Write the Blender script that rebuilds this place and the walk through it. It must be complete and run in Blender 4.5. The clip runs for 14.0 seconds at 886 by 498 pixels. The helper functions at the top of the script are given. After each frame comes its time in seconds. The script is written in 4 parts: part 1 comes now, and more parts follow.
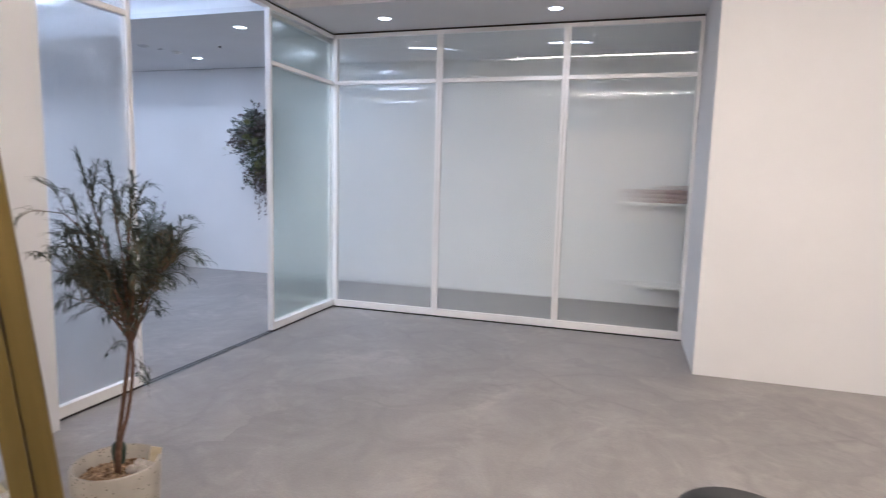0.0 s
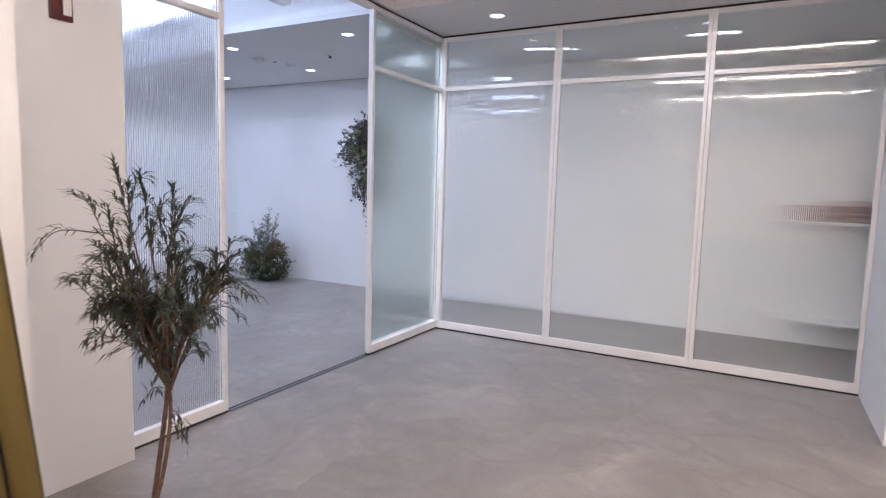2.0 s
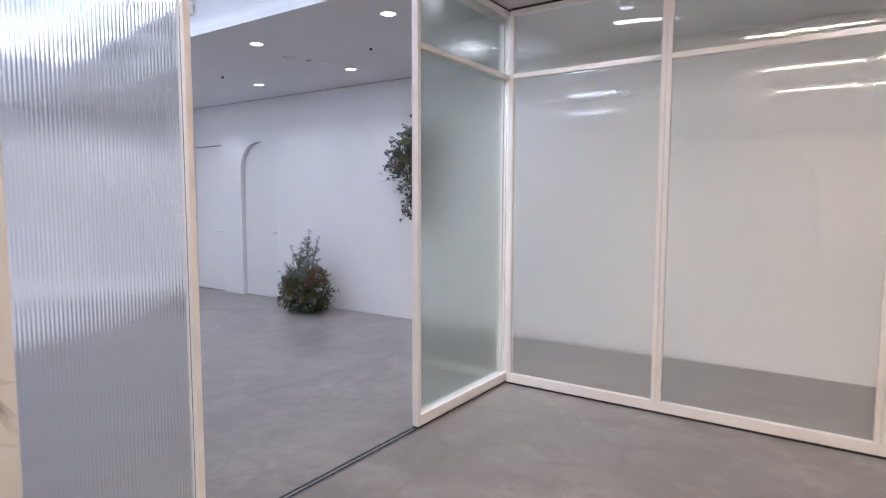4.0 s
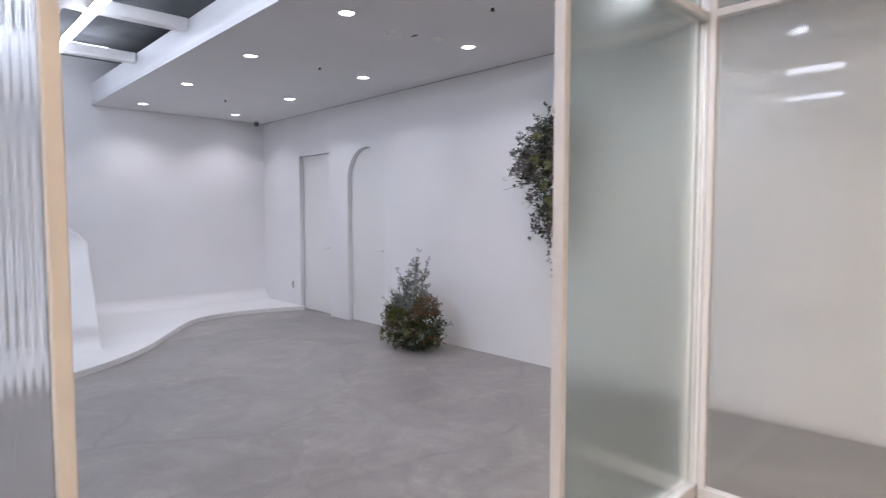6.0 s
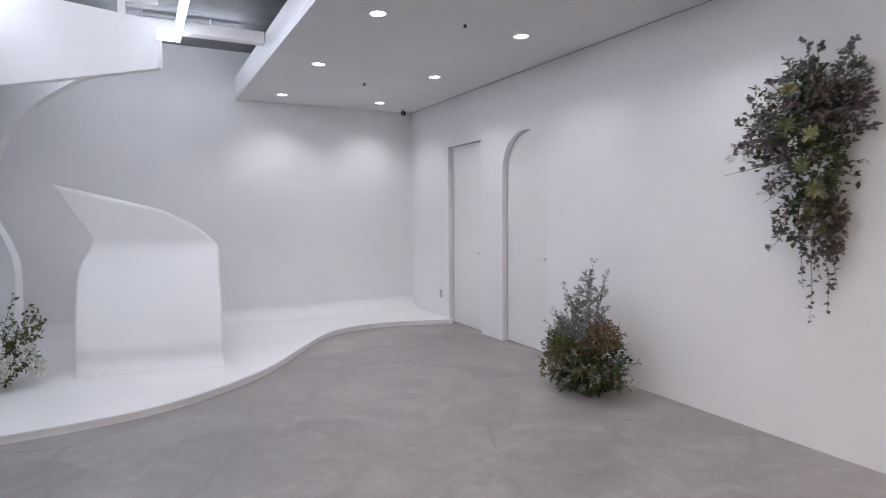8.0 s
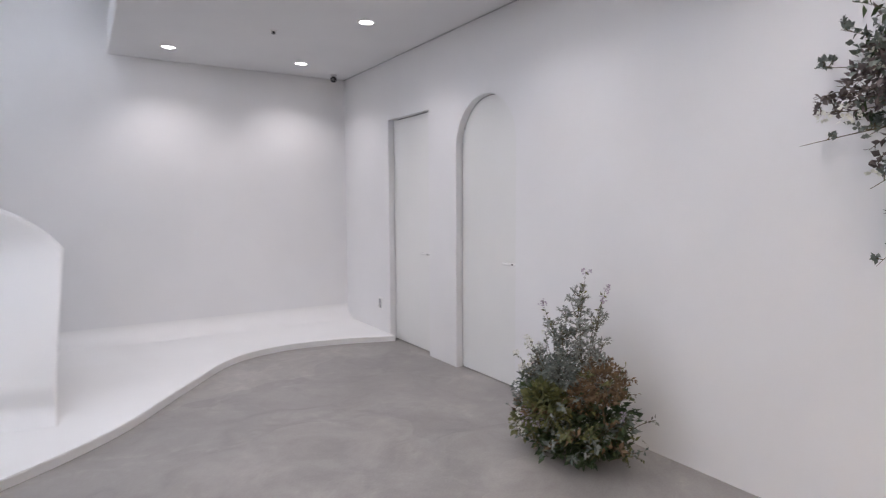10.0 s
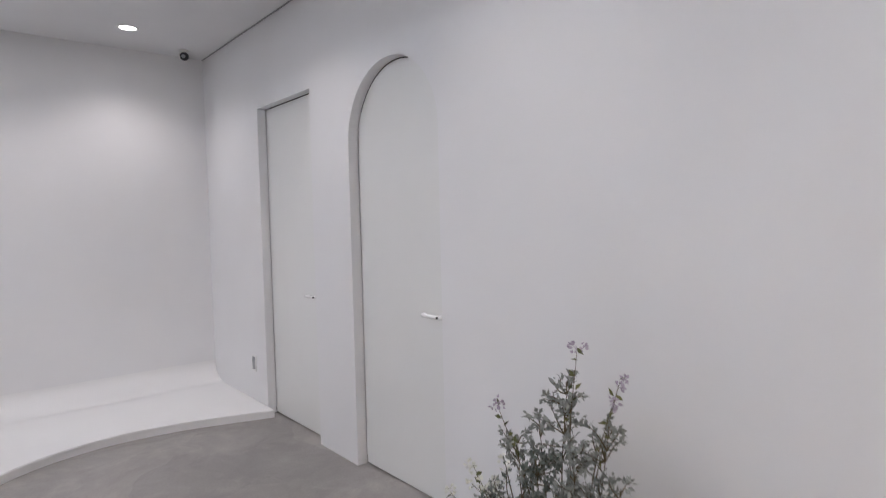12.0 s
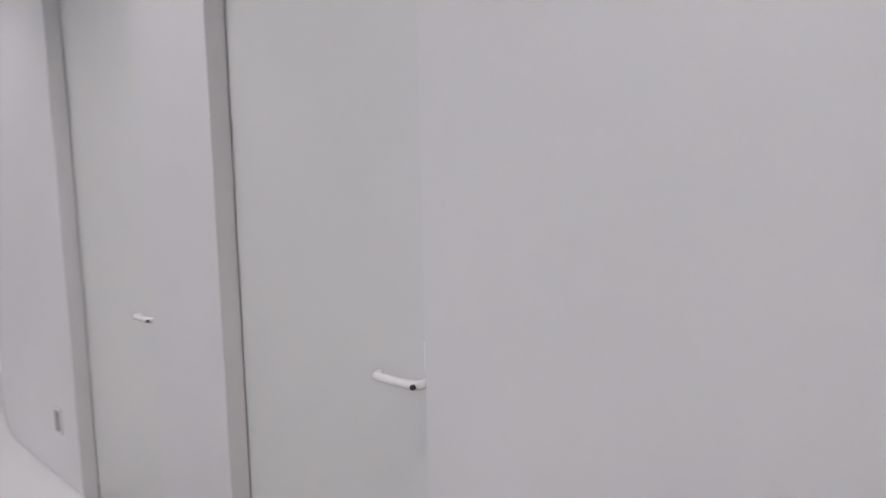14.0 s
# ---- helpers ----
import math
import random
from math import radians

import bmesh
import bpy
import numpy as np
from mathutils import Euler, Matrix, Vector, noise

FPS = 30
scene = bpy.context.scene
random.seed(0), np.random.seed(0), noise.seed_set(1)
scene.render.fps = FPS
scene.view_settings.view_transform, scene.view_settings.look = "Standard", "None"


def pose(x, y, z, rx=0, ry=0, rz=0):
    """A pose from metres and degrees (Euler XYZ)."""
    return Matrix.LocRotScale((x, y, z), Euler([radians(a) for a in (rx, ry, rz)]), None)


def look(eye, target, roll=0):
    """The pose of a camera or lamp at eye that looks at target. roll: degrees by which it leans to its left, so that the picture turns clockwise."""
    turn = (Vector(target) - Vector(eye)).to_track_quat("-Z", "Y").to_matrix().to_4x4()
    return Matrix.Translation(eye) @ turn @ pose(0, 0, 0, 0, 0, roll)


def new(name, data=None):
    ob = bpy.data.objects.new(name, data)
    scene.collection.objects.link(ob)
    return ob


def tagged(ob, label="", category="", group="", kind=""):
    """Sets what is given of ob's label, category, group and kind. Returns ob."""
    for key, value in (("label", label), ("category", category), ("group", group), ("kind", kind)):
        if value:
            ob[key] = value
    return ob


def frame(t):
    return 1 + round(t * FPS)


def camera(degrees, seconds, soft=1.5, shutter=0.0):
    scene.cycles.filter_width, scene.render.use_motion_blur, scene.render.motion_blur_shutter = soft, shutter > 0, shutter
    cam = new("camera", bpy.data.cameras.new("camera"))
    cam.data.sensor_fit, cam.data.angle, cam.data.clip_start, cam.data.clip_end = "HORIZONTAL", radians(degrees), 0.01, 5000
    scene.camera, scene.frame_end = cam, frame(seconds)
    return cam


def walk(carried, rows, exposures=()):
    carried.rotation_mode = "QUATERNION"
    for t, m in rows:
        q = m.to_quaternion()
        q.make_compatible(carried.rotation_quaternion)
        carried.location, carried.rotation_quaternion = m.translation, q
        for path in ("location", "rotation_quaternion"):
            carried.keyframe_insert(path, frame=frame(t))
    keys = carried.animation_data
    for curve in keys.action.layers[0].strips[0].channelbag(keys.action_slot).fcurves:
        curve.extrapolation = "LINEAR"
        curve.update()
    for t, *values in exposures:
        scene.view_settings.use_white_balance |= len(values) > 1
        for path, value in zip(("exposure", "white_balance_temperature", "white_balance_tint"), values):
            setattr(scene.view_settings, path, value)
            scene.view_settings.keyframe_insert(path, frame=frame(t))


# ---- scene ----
cam = camera(74.6, 14.0, soft=1.1, shutter=0.5)
PATH = [
    (0, (0.383, 0.064, 1.334), (-0.205, 1.96, 1.091), 1.5),
    (0.5, (0.325, 0.094, 1.345), (-0.441, 1.927, 1.108), 1.0),
    (1, (0.295, 0.15, 1.336), (-0.555, 1.947, 1.115), 1.2),
    (1.5, (0.273, 0.332, 1.338), (-0.636, 2.1, 1.121), 1.4),
    (2, (0.231, 0.558, 1.339), (-0.718, 2.306, 1.127), 1.6),
    (2.2, (0.176, 0.647, 1.337), (-0.784, 2.39, 1.136), 1.5),
    (4.5, (-0.587, 1.83, 1.353), (-1.777, 3.431, 1.202), -0.0),
    (5, (-0.796, 2.101, 1.342), (-2.06, 3.646, 1.217), -0.0),
    (5.5, (-1.028, 2.373, 1.342), (-2.384, 3.838, 1.229), -0.1),
    (6, (-1.278, 2.636, 1.342), (-2.735, 4.002, 1.22), -0.0),
    (6.5, (-1.564, 2.875, 1.361), (-3.132, 4.112, 1.25), -0.1),
    (7, (-1.811, 3.115, 1.36), (-3.512, 4.163, 1.269), -0.1),
    (7.2, (-1.911, 3.175, 1.358), (-3.654, 4.151, 1.265), -0.1),
    (9.3, (-3.083, 3.881, 1.328), (-4.864, 4.779, 1.192), -0.6),
    (9.5, (-3.204, 3.947, 1.329), (-4.963, 4.892, 1.205), -0.5),
    (10, (-3.492, 4.177, 1.338), (-5.182, 5.234, 1.18), -0.3),
    (10.5, (-3.8, 4.402, 1.362), (-5.422, 5.561, 1.197), -0.6),
    (11, (-4.094, 4.666, 1.346), (-5.688, 5.863, 1.189), -0.7),
    (11.5, (-4.388, 4.871, 1.347), (-5.934, 6.134, 1.222), -1.0),
    (12, (-4.665, 5.092, 1.344), (-6.193, 6.379, 1.242), -1.3),
    (12.5, (-4.914, 5.284, 1.373), (-6.416, 6.6, 1.261), -1.4),
    (13, (-5.232, 5.461, 1.357), (-6.678, 6.836, 1.228), -1.7),
    (13.5, (-5.533, 5.619, 1.351), (-6.894, 7.073, 1.177), -1.3),
    (14, (-5.895, 5.896, 1.289), (-7.156, 7.437, 1.097), -1.2),
]
EXPOSURES = [(0, 0.1, 5100, 15), (2.2, 0.17, 5280, 20), (5, 0.04, 5850, 19), (7, 0.04, 6100, 19), (10, 0.1, 6400, 18), (12, -0.04, 6450, 17), (14, -0.14, 6500, 18)]
walk(cam, [(t, look(eye, target, roll)) for t, eye, target, roll in PATH], EXPOSURES)

# ---- the plan, in metres ----
X_END = -9.63        # end wall of the studio
Y_DOOR = 6.735       # wall with the two doors
X_GLASS = -2.42      # glass line between the front room and the studio
Y_GLASS = 5.315      # glass line in front of the corridor
X_PIER = 0.91        # side of the pier
Y_PIER = 4.40        # front of the pier
X_MIRROR = -2.31     # wall that the mirror leans on
Y_BACK, X_SIDE = -2.6, 3.2
Z_LOW, Z_HIGH = 2.69, 3.25
Y_STEP = 4.46        # edge where the low ceiling ends
PLINTH = 0.055

# ---- world and lamps ----
world = bpy.data.worlds.new("world")
scene.world = world
world.use_nodes = True
world.node_tree.nodes["Background"].inputs["Color"].default_value = (0.75, 0.85, 1.0, 1)
world.node_tree.nodes["Background"].inputs["Strength"].default_value = 0.05

COOL = (0.86, 0.93, 1.0)
NEUTRAL = (1.0, 0.96, 0.92)
WARM = (1.0, 0.76, 0.50)
TUBE_GLOW, SPOT_WATTS, WARM_GLOW, FRONT_FILL_WATTS = 16.0, 20.5, 108.0, 22.0


def area_lamp(m, sx, sy, watts, colour, shape="RECTANGLE", spread=180):
    data = bpy.data.lights.new("lamp", "AREA")
    data.shape, data.size, data.size_y, data.energy, data.color = shape, sx, sy, watts, colour
    data.spread = radians(spread)
    ob = new("lamp", data)
    ob.matrix_world = m
    return ob


def spot_lamp(m, watts, colour, cone=130, blend=0.9):
    data = bpy.data.lights.new("lamp", "SPOT")
    data.energy, data.color, data.spot_size, data.spot_blend, data.shadow_soft_size = watts, colour, radians(cone), blend, 0.045
    ob = new("lamp", data)
    ob.matrix_world = m
    return ob


# ---- materials ----
def material(name, colour, rough=0.6, metal=0.0, spec=0.5):
    mat = bpy.data.materials.new(name)
    mat.use_nodes = True
    b = mat.node_tree.nodes["Principled BSDF"]
    b.inputs["Base Color"].default_value = (*colour, 1)
    b.inputs["Roughness"].default_value = rough
    b.inputs["Metallic"].default_value = metal
    b.inputs["Specular IOR Level"].default_value = spec
    return mat


def node(mat, kind, **values):
    n = mat.node_tree.nodes.new(kind)
    for key, value in values.items():
        n.inputs[key.replace("_", " ")].default_value = value
    return n


def link(mat, a, b):
    mat.node_tree.links.new(a, b)


def bsdf(mat):
    return mat.node_tree.nodes["Principled BSDF"]


def coords(mat):
    return mat.node_tree.nodes.new("ShaderNodeTexCoord").outputs["Object"]


def ramp(mat, source, stops):
    n = mat.node_tree.nodes.new("ShaderNodeValToRGB")
    e = n.color_ramp.elements
    while len(e) < len(stops):
        e.new(0.5)
    for item, (place, colour) in zip(e, stops):
        item.position, item.color = place, (*colour, 1)
    link(mat, source, n.inputs["Fac"])
    return n.outputs["Color"]


def mixed(mat, kind, factor, a, b):
    n = mat.node_tree.nodes.new("ShaderNodeMix")
    n.data_type, n.blend_type = "RGBA", kind
    for socket, value in ((n.inputs["Factor"], factor), (n.inputs["A"], a), (n.inputs["B"], b)):
        if isinstance(value, (int, float)):
            socket.default_value = value
        elif isinstance(value, tuple):
            socket.default_value = (*value, 1)
        else:
            link(mat, value, socket)
    return n.outputs["Result"]


def bumped(mat, source, strength, distance):
    n = node(mat, "ShaderNodeBump", Strength=strength, Distance=distance)
    link(mat, source, n.inputs["Height"])
    link(mat, n.outputs["Normal"], bsdf(mat).inputs["Normal"])


def painted(name, colour, rough=0.55, roller=0.12):
    """Rolled wall paint: a faint cloud in the tone, a fine roller texture."""
    mat = material(name, colour, rough)
    at = coords(mat)
    big = node(mat, "ShaderNodeTexNoise", Scale=0.9, Detail=4.0)
    fine = node(mat, "ShaderNodeTexNoise", Scale=220.0, Detail=2.0)
    for n in (big, fine):
        link(mat, at, n.inputs["Vector"])
    low = tuple(c * 0.94 for c in colour)
    link(mat, ramp(mat, big.outputs["Fac"], [(0.35, low), (0.65, colour)]), bsdf(mat).inputs["Base Color"])
    bumped(mat, fine.outputs["Fac"], roller, 0.002)
    return mat


def screed():
    """Trowelled grey micro-cement, with soft patches, sweeps of the trowel and hairline edges."""
    mat = material("screed", (0.3, 0.3, 0.3), 0.4)
    at = coords(mat)
    warp = node(mat, "ShaderNodeTexNoise", Scale=1.1, Detail=3.0)
    link(mat, at, warp.inputs["Vector"])
    shift = mixed(mat, "LINEAR_LIGHT", 0.42, at, warp.outputs["Color"])
    stretched = mat.node_tree.nodes.new("ShaderNodeMapping")
    stretched.inputs["Scale"].default_value = (1.0, 0.55, 1.0)
    stretched.inputs["Rotation"].default_value = (0, 0, 0.6)
    link(mat, shift, stretched.inputs["Vector"])
    patch = node(mat, "ShaderNodeTexVoronoi", Scale=1.15)
    flake = node(mat, "ShaderNodeTexVoronoi", Scale=2.1)
    link(mat, shift, patch.inputs["Vector"])
    link(mat, stretched.outputs["Vector"], flake.inputs["Vector"])
    cloud = node(mat, "ShaderNodeTexNoise", Scale=1.7, Detail=7.0, Roughness=0.62, Distortion=1.4)
    link(mat, at, cloud.inputs["Vector"])
    sweep = node(mat, "ShaderNodeTexNoise", Scale=5.0, Detail=5.0, Roughness=0.55, Distortion=2.2)
    link(mat, at, sweep.inputs["Vector"])
    grain = node(mat, "ShaderNodeTexNoise", Scale=90.0, Detail=4.0)
    link(mat, at, grain.inputs["Vector"])
    base = ramp(mat, cloud.outputs["Fac"], [(0.28, (0.238, 0.224, 0.214)), (0.5, (0.300, 0.284, 0.272)), (0.72, (0.370, 0.353, 0.339))])
    patched = ramp(mat, patch.outputs["Color"], [(0.1, (0.44, 0.44, 0.443)), (0.9, (0.56, 0.557, 0.552))])
    flaked = ramp(mat, flake.outputs["Color"], [(0.1, (0.455, 0.455, 0.455)), (0.9, (0.55, 0.547, 0.543))])
    soft = ramp(mat, warp.outputs["Fac"], [(0.40, (0.15, 0.15, 0.15)), (0.60, (0.95, 0.95, 0.95))])
    one = mixed(mat, "OVERLAY", soft, base, mixed(mat, "OVERLAY", 0.6, patched, flaked))
    streak = ramp(mat, sweep.outputs["Fac"], [(0.30, (0.47, 0.47, 0.47)), (0.62, (0.51, 0.51, 0.51)), (0.72, (0.55, 0.548, 0.543))])
    two = mixed(mat, "OVERLAY", 0.7, one, streak)
    crease = node(mat, "ShaderNodeTexVoronoi", Scale=0.8)
    crease.feature = "DISTANCE_TO_EDGE"
    bent = mixed(mat, "LINEAR_LIGHT", 0.34, at, warp.outputs["Color"])
    link(mat, bent, crease.inputs["Vector"])
    line = ramp(mat, crease.outputs["Distance"], [(0.0, (0.38, 0.38, 0.38)), (0.025, (0.455, 0.455, 0.455)), (0.12, (0.5, 0.5, 0.5))])
    two = mixed(mat, "OVERLAY", ramp(mat, cloud.outputs["Fac"], [(0.42, (0, 0, 0)), (0.62, (1, 1, 1))]), two, line)
    vein = node(mat, "ShaderNodeTexNoise", Scale=0.75, Detail=3.5, Roughness=0.5, Distortion=1.1)
    link(mat, stretched.outputs["Vector"], vein.inputs["Vector"])
    pale = ramp(mat, vein.outputs["Fac"], [(0.470, (0.5, 0.5, 0.5)), (0.497, (0.555, 0.552, 0.545)), (0.503, (0.555, 0.552, 0.545)), (0.545, (0.5, 0.5, 0.5))])
    two = mixed(mat, "OVERLAY", ramp(mat, sweep.outputs["Fac"], [(0.40, (0, 0, 0)), (0.60, (1, 1, 1))]), two, pale)
    speck = ramp(mat, grain.outputs["Fac"], [(0.3, (0.46, 0.46, 0.46)), (0.7, (0.54, 0.54, 0.54))])
    link(mat, mixed(mat, "OVERLAY", 0.8, two, speck), bsdf(mat).inputs["Base Color"])
    gloss = mat.node_tree.nodes.new("ShaderNodeMapRange")
    gloss.inputs["To Min"].default_value, gloss.inputs["To Max"].default_value = 0.30, 0.52
    link(mat, cloud.outputs["Fac"], gloss.inputs["Value"])
    link(mat, gloss.outputs["Result"], bsdf(mat).inputs["Roughness"])
    bumped(mat, sweep.outputs["Fac"], 0.12, 0.004)
    return mat


def mottled(name, a, b, scale, rough=0.6, metal=0.0, bump=0.0):
    mat = material(name, a, rough, metal)
    n = node(mat, "ShaderNodeTexNoise", Scale=scale, Detail=5.0)
    link(mat, coords(mat), n.inputs["Vector"])
    link(mat, ramp(mat, n.outputs["Fac"], [(0.35, a), (0.65, b)]), bsdf(mat).inputs["Base Color"])
    if bump:
        bumped(mat, n.outputs["Fac"], bump, 0.003)
    return mat


def leafy(name, a, b, rough=0.55):
    """Leaves whose tone goes from leaf to leaf."""
    mat = material(name, a, rough)
    g = mat.node_tree.nodes.new("ShaderNodeNewGeometry")
    link(mat, ramp(mat, g.outputs["Random Per Island"], [(0.0, a), (1.0, b)]), bsdf(mat).inputs["Base Color"])
    bsdf(mat).inputs["Transmission Weight"].default_value = 0.0
    return mat


def glowing(name, colour, strength):
    mat = material(name, (0.9, 0.9, 0.9), 0.4)
    bsdf(mat).inputs["Emission Color"].default_value = (*colour, 1)
    bsdf(mat).inputs["Emission Strength"].default_value = strength
    return mat


def clear_glass(name, tint, rough):
    mat = material(name, tint, rough)
    bsdf(mat).inputs["Transmission Weight"].default_value = 1.0
    bsdf(mat).inputs["IOR"].default_value = 1.48
    return mat


def brushed_brass():
    mat = material("brass", (0.40, 0.29, 0.10), 0.34, 1.0)
    n = node(mat, "ShaderNodeTexNoise", Scale=14.0, Detail=6.0)
    m = mat.node_tree.nodes.new("ShaderNodeMapping")
    m.inputs["Scale"].default_value = (1, 1, 0.06)
    link(mat, coords(mat), m.inputs["Vector"])
    link(mat, m.outputs["Vector"], n.inputs["Vector"])
    link(mat, ramp(mat, n.outputs["Fac"], [(0.3, (0.19, 0.140, 0.048)), (0.7, (0.29, 0.215, 0.078))]), bsdf(mat).inputs["Base Color"])
    return mat


def terrazzo():
    mat = material("speckled_clay", (0.5, 0.47, 0.42), 0.7)
    v = node(mat, "ShaderNodeTexVoronoi", Scale=60.0)
    link(mat, coords(mat), v.inputs["Vector"])
    n = node(mat, "ShaderNodeTexNoise", Scale=7.0, Detail=4.0)
    link(mat, coords(mat), n.inputs["Vector"])
    base = ramp(mat, n.outputs["Fac"], [(0.3, (0.27, 0.25, 0.22)), (0.7, (0.37, 0.345, 0.305))])
    dots = ramp(mat, v.outputs["Distance"], [(0.13, (0.08, 0.06, 0.05)), (0.2, (1, 1, 1))])
    link(mat, mixed(mat, "MULTIPLY", 0.85, base, dots), bsdf(mat).inputs["Base Color"])
    return mat


WALL = painted("white_wall_paint", (0.80, 0.80, 0.81))
CEILING = painted("white_ceiling_paint", (0.74, 0.74, 0.75), 0.8)
SET = painted("white_set_paint", (0.84, 0.84, 0.84), 0.45, 0.06)
SLAB = mottled("bare_slab_paint", (0.20, 0.21, 0.215), (0.30, 0.31, 0.315), 2.2, 0.8)
SCREED = screed()
FRAME = mottled("white_powder_coat", (0.80, 0.79, 0.78), (0.84, 0.83, 0.82), 9.0, 0.38)
DOOR = painted("white_door_lacquer", (0.775, 0.78, 0.77), 0.4, 0.03)
GAP = material("dark_gasket", (0.02, 0.02, 0.022), 0.6)
REEDED = clear_glass("reeded_glass", (0.93, 0.97, 0.955), 0.03)
SOFT_REED = clear_glass("soft_reeded_glass", (0.98, 0.99, 0.99), 0.10)
SATIN = clear_glass("satin_green_glass", (0.86, 0.90, 0.88), 0.10)
FROST = clear_glass("frosted_green_glass", (0.85, 0.93, 0.90), 0.20)
MIRROR = material("silvered_glass", (0.86, 0.89, 0.88), 0.01, 1.0)
BRASS = brushed_brass()
BLACK = mottled("black_plastic", (0.012, 0.012, 0.014), (0.022, 0.022, 0.024), 30.0, 0.35)
OXBLOOD = mottled("dark_red_lacquer", (0.075, 0.014, 0.012), (0.10, 0.022, 0.018), 25.0, 0.3)
PLASTIC = mottled("white_plastic", (0.76, 0.76, 0.75), (0.80, 0.80, 0.79), 20.0, 0.35)
ENAMEL = material("glossy_white_enamel", (0.90, 0.90, 0.90), 0.18)
GREY = mottled("grey_metal", (0.30, 0.31, 0.32), (0.38, 0.39, 0.40), 12.0, 0.5, 0.6)
BARK = mottled("reddish_bark", (0.075, 0.038, 0.024), (0.155, 0.085, 0.055), 40.0, 0.85, 0.0, 0.5)
TWIG = mottled("green_brown_twig", (0.07, 0.055, 0.03), (0.13, 0.10, 0.05), 40.0, 0.8)
WILLOW = leafy("narrow_dark_leaf", (0.016, 0.022, 0.015), (0.048, 0.058, 0.034))
SAGE = leafy("grey_green_leaf", (0.10, 0.125, 0.105), (0.21, 0.235, 0.215), 0.7)
FOREST = leafy("dark_green_leaf", (0.018, 0.040, 0.014), (0.055, 0.085, 0.030))
MOSS = leafy("yellow_green_leaf", (0.055, 0.068, 0.020), (0.150, 0.150, 0.050))
PLUM = leafy("plum_brown_leaf", (0.055, 0.042, 0.038), (0.19, 0.155, 0.150), 0.7)
SMOKE = leafy("smoky_brown_floret", (0.095, 0.060, 0.032), (0.22, 0.145, 0.080), 0.8)
MIST = leafy("misty_grey_leaf", (0.17, 0.185, 0.17), (0.36, 0.375, 0.35), 0.8)
LILAC = leafy("lilac_petal", (0.34, 0.28, 0.36), (0.52, 0.46, 0.54), 0.7)
PETAL = leafy("white_petal", (0.62, 0.62, 0.55), (0.80, 0.80, 0.74), 0.7)
CLAY = terrazzo()
SOIL = mottled("bark_mulch", (0.10, 0.055, 0.032), (0.36, 0.25, 0.15), 55.0, 0.95, 0.0, 0.8)
STONE = mottled("grey_pebble", (0.30, 0.27, 0.24), (0.46, 0.43, 0.39), 22.0, 0.7)
CACTUS = mottled("dark_green_glaze", (0.012, 0.028, 0.020), (0.025, 0.050, 0.036), 30.0, 0.45)
CARD = mottled("cream_card", (0.55, 0.49, 0.34), (0.62, 0.56, 0.42), 25.0, 0.8)
BLUSH = mottled("dusty_pink_cloth", (0.26, 0.17, 0.165), (0.36, 0.25, 0.24), 12.0, 0.9)
TUBE = glowing("tube_glow", COOL, TUBE_GLOW)
TUBE_WARM = glowing("warm_tube_glow", WARM, WARM_GLOW)
LENS = glowing("downlight_glow", (1.0, 0.98, 0.95), 14.0)


# ---- building helpers ----
def mesh_of(bm, name, mat, smooth=False):
    bm.normal_update()
    data = bpy.data.meshes.new(name)
    bm.to_mesh(data)
    bm.free()
    data.materials.append(mat)
    if smooth:
        data.polygons.foreach_set("use_smooth", [True] * len(data.polygons))
    return data


def empty(name, m=None, label="", category="", group="", kind=""):
    ob = new(name)
    ob.empty_display_size = 0.1
    if m is not None:
        ob.matrix_world = m
    return tagged(ob, label, category, group, kind)


def part(name, bm, mat, parent, label="", smooth=False):
    ob = new(name, mesh_of(bm, name, mat, smooth))
    ob.parent = parent
    return tagged(ob, label)


def solid(name, bm, mat, label, category="", group="", kind="", smooth=False, m=None):
    ob = new(name, mesh_of(bm, name, mat, smooth))
    if m is not None:
        ob.matrix_world = m
    return tagged(ob, label, category, group, kind)


def box(lo, hi, bevel=0.0, bm=None):
    own = bmesh.new()
    bmesh.ops.create_cube(own, size=1)
    for v in own.verts:
        v.co = Vector([(a + b) / 2 + c * (b - a) for a, b, c in zip(lo, hi, v.co)])
    if bevel:
        bmesh.ops.bevel(own, geom=own.edges[:], offset=bevel, segments=2, affect="EDGES", profile=0.5)
    if bm is None:
        return own
    joined(bm, own)
    return bm


def joined(bm, other):
    data = bpy.data.meshes.new("tmp")
    other.to_mesh(data)
    other.free()
    bm.from_mesh(data)
    bpy.data.meshes.remove(data)
    return bm


def lathe(profile, steps=32, close=True):
    """Spins (radius, height) pairs round z."""
    bm = bmesh.new()
    rings = []
    for r, z in profile:
        rings.append([bm.verts.new((r * math.cos(2 * math.pi * k / steps), r * math.sin(2 * math.pi * k / steps), z)) for k in range(steps)])
    for a, b in zip(rings, rings[1:]):
        for k in range(steps):
            bm.faces.new((a[k], a[(k + 1) % steps], b[(k + 1) % steps], b[k]))
    if close:
        bm.faces.new(rings[0][::-1])
        bm.faces.new(rings[-1])
    bmesh.ops.recalc_face_normals(bm, faces=bm.faces[:])
    return bm


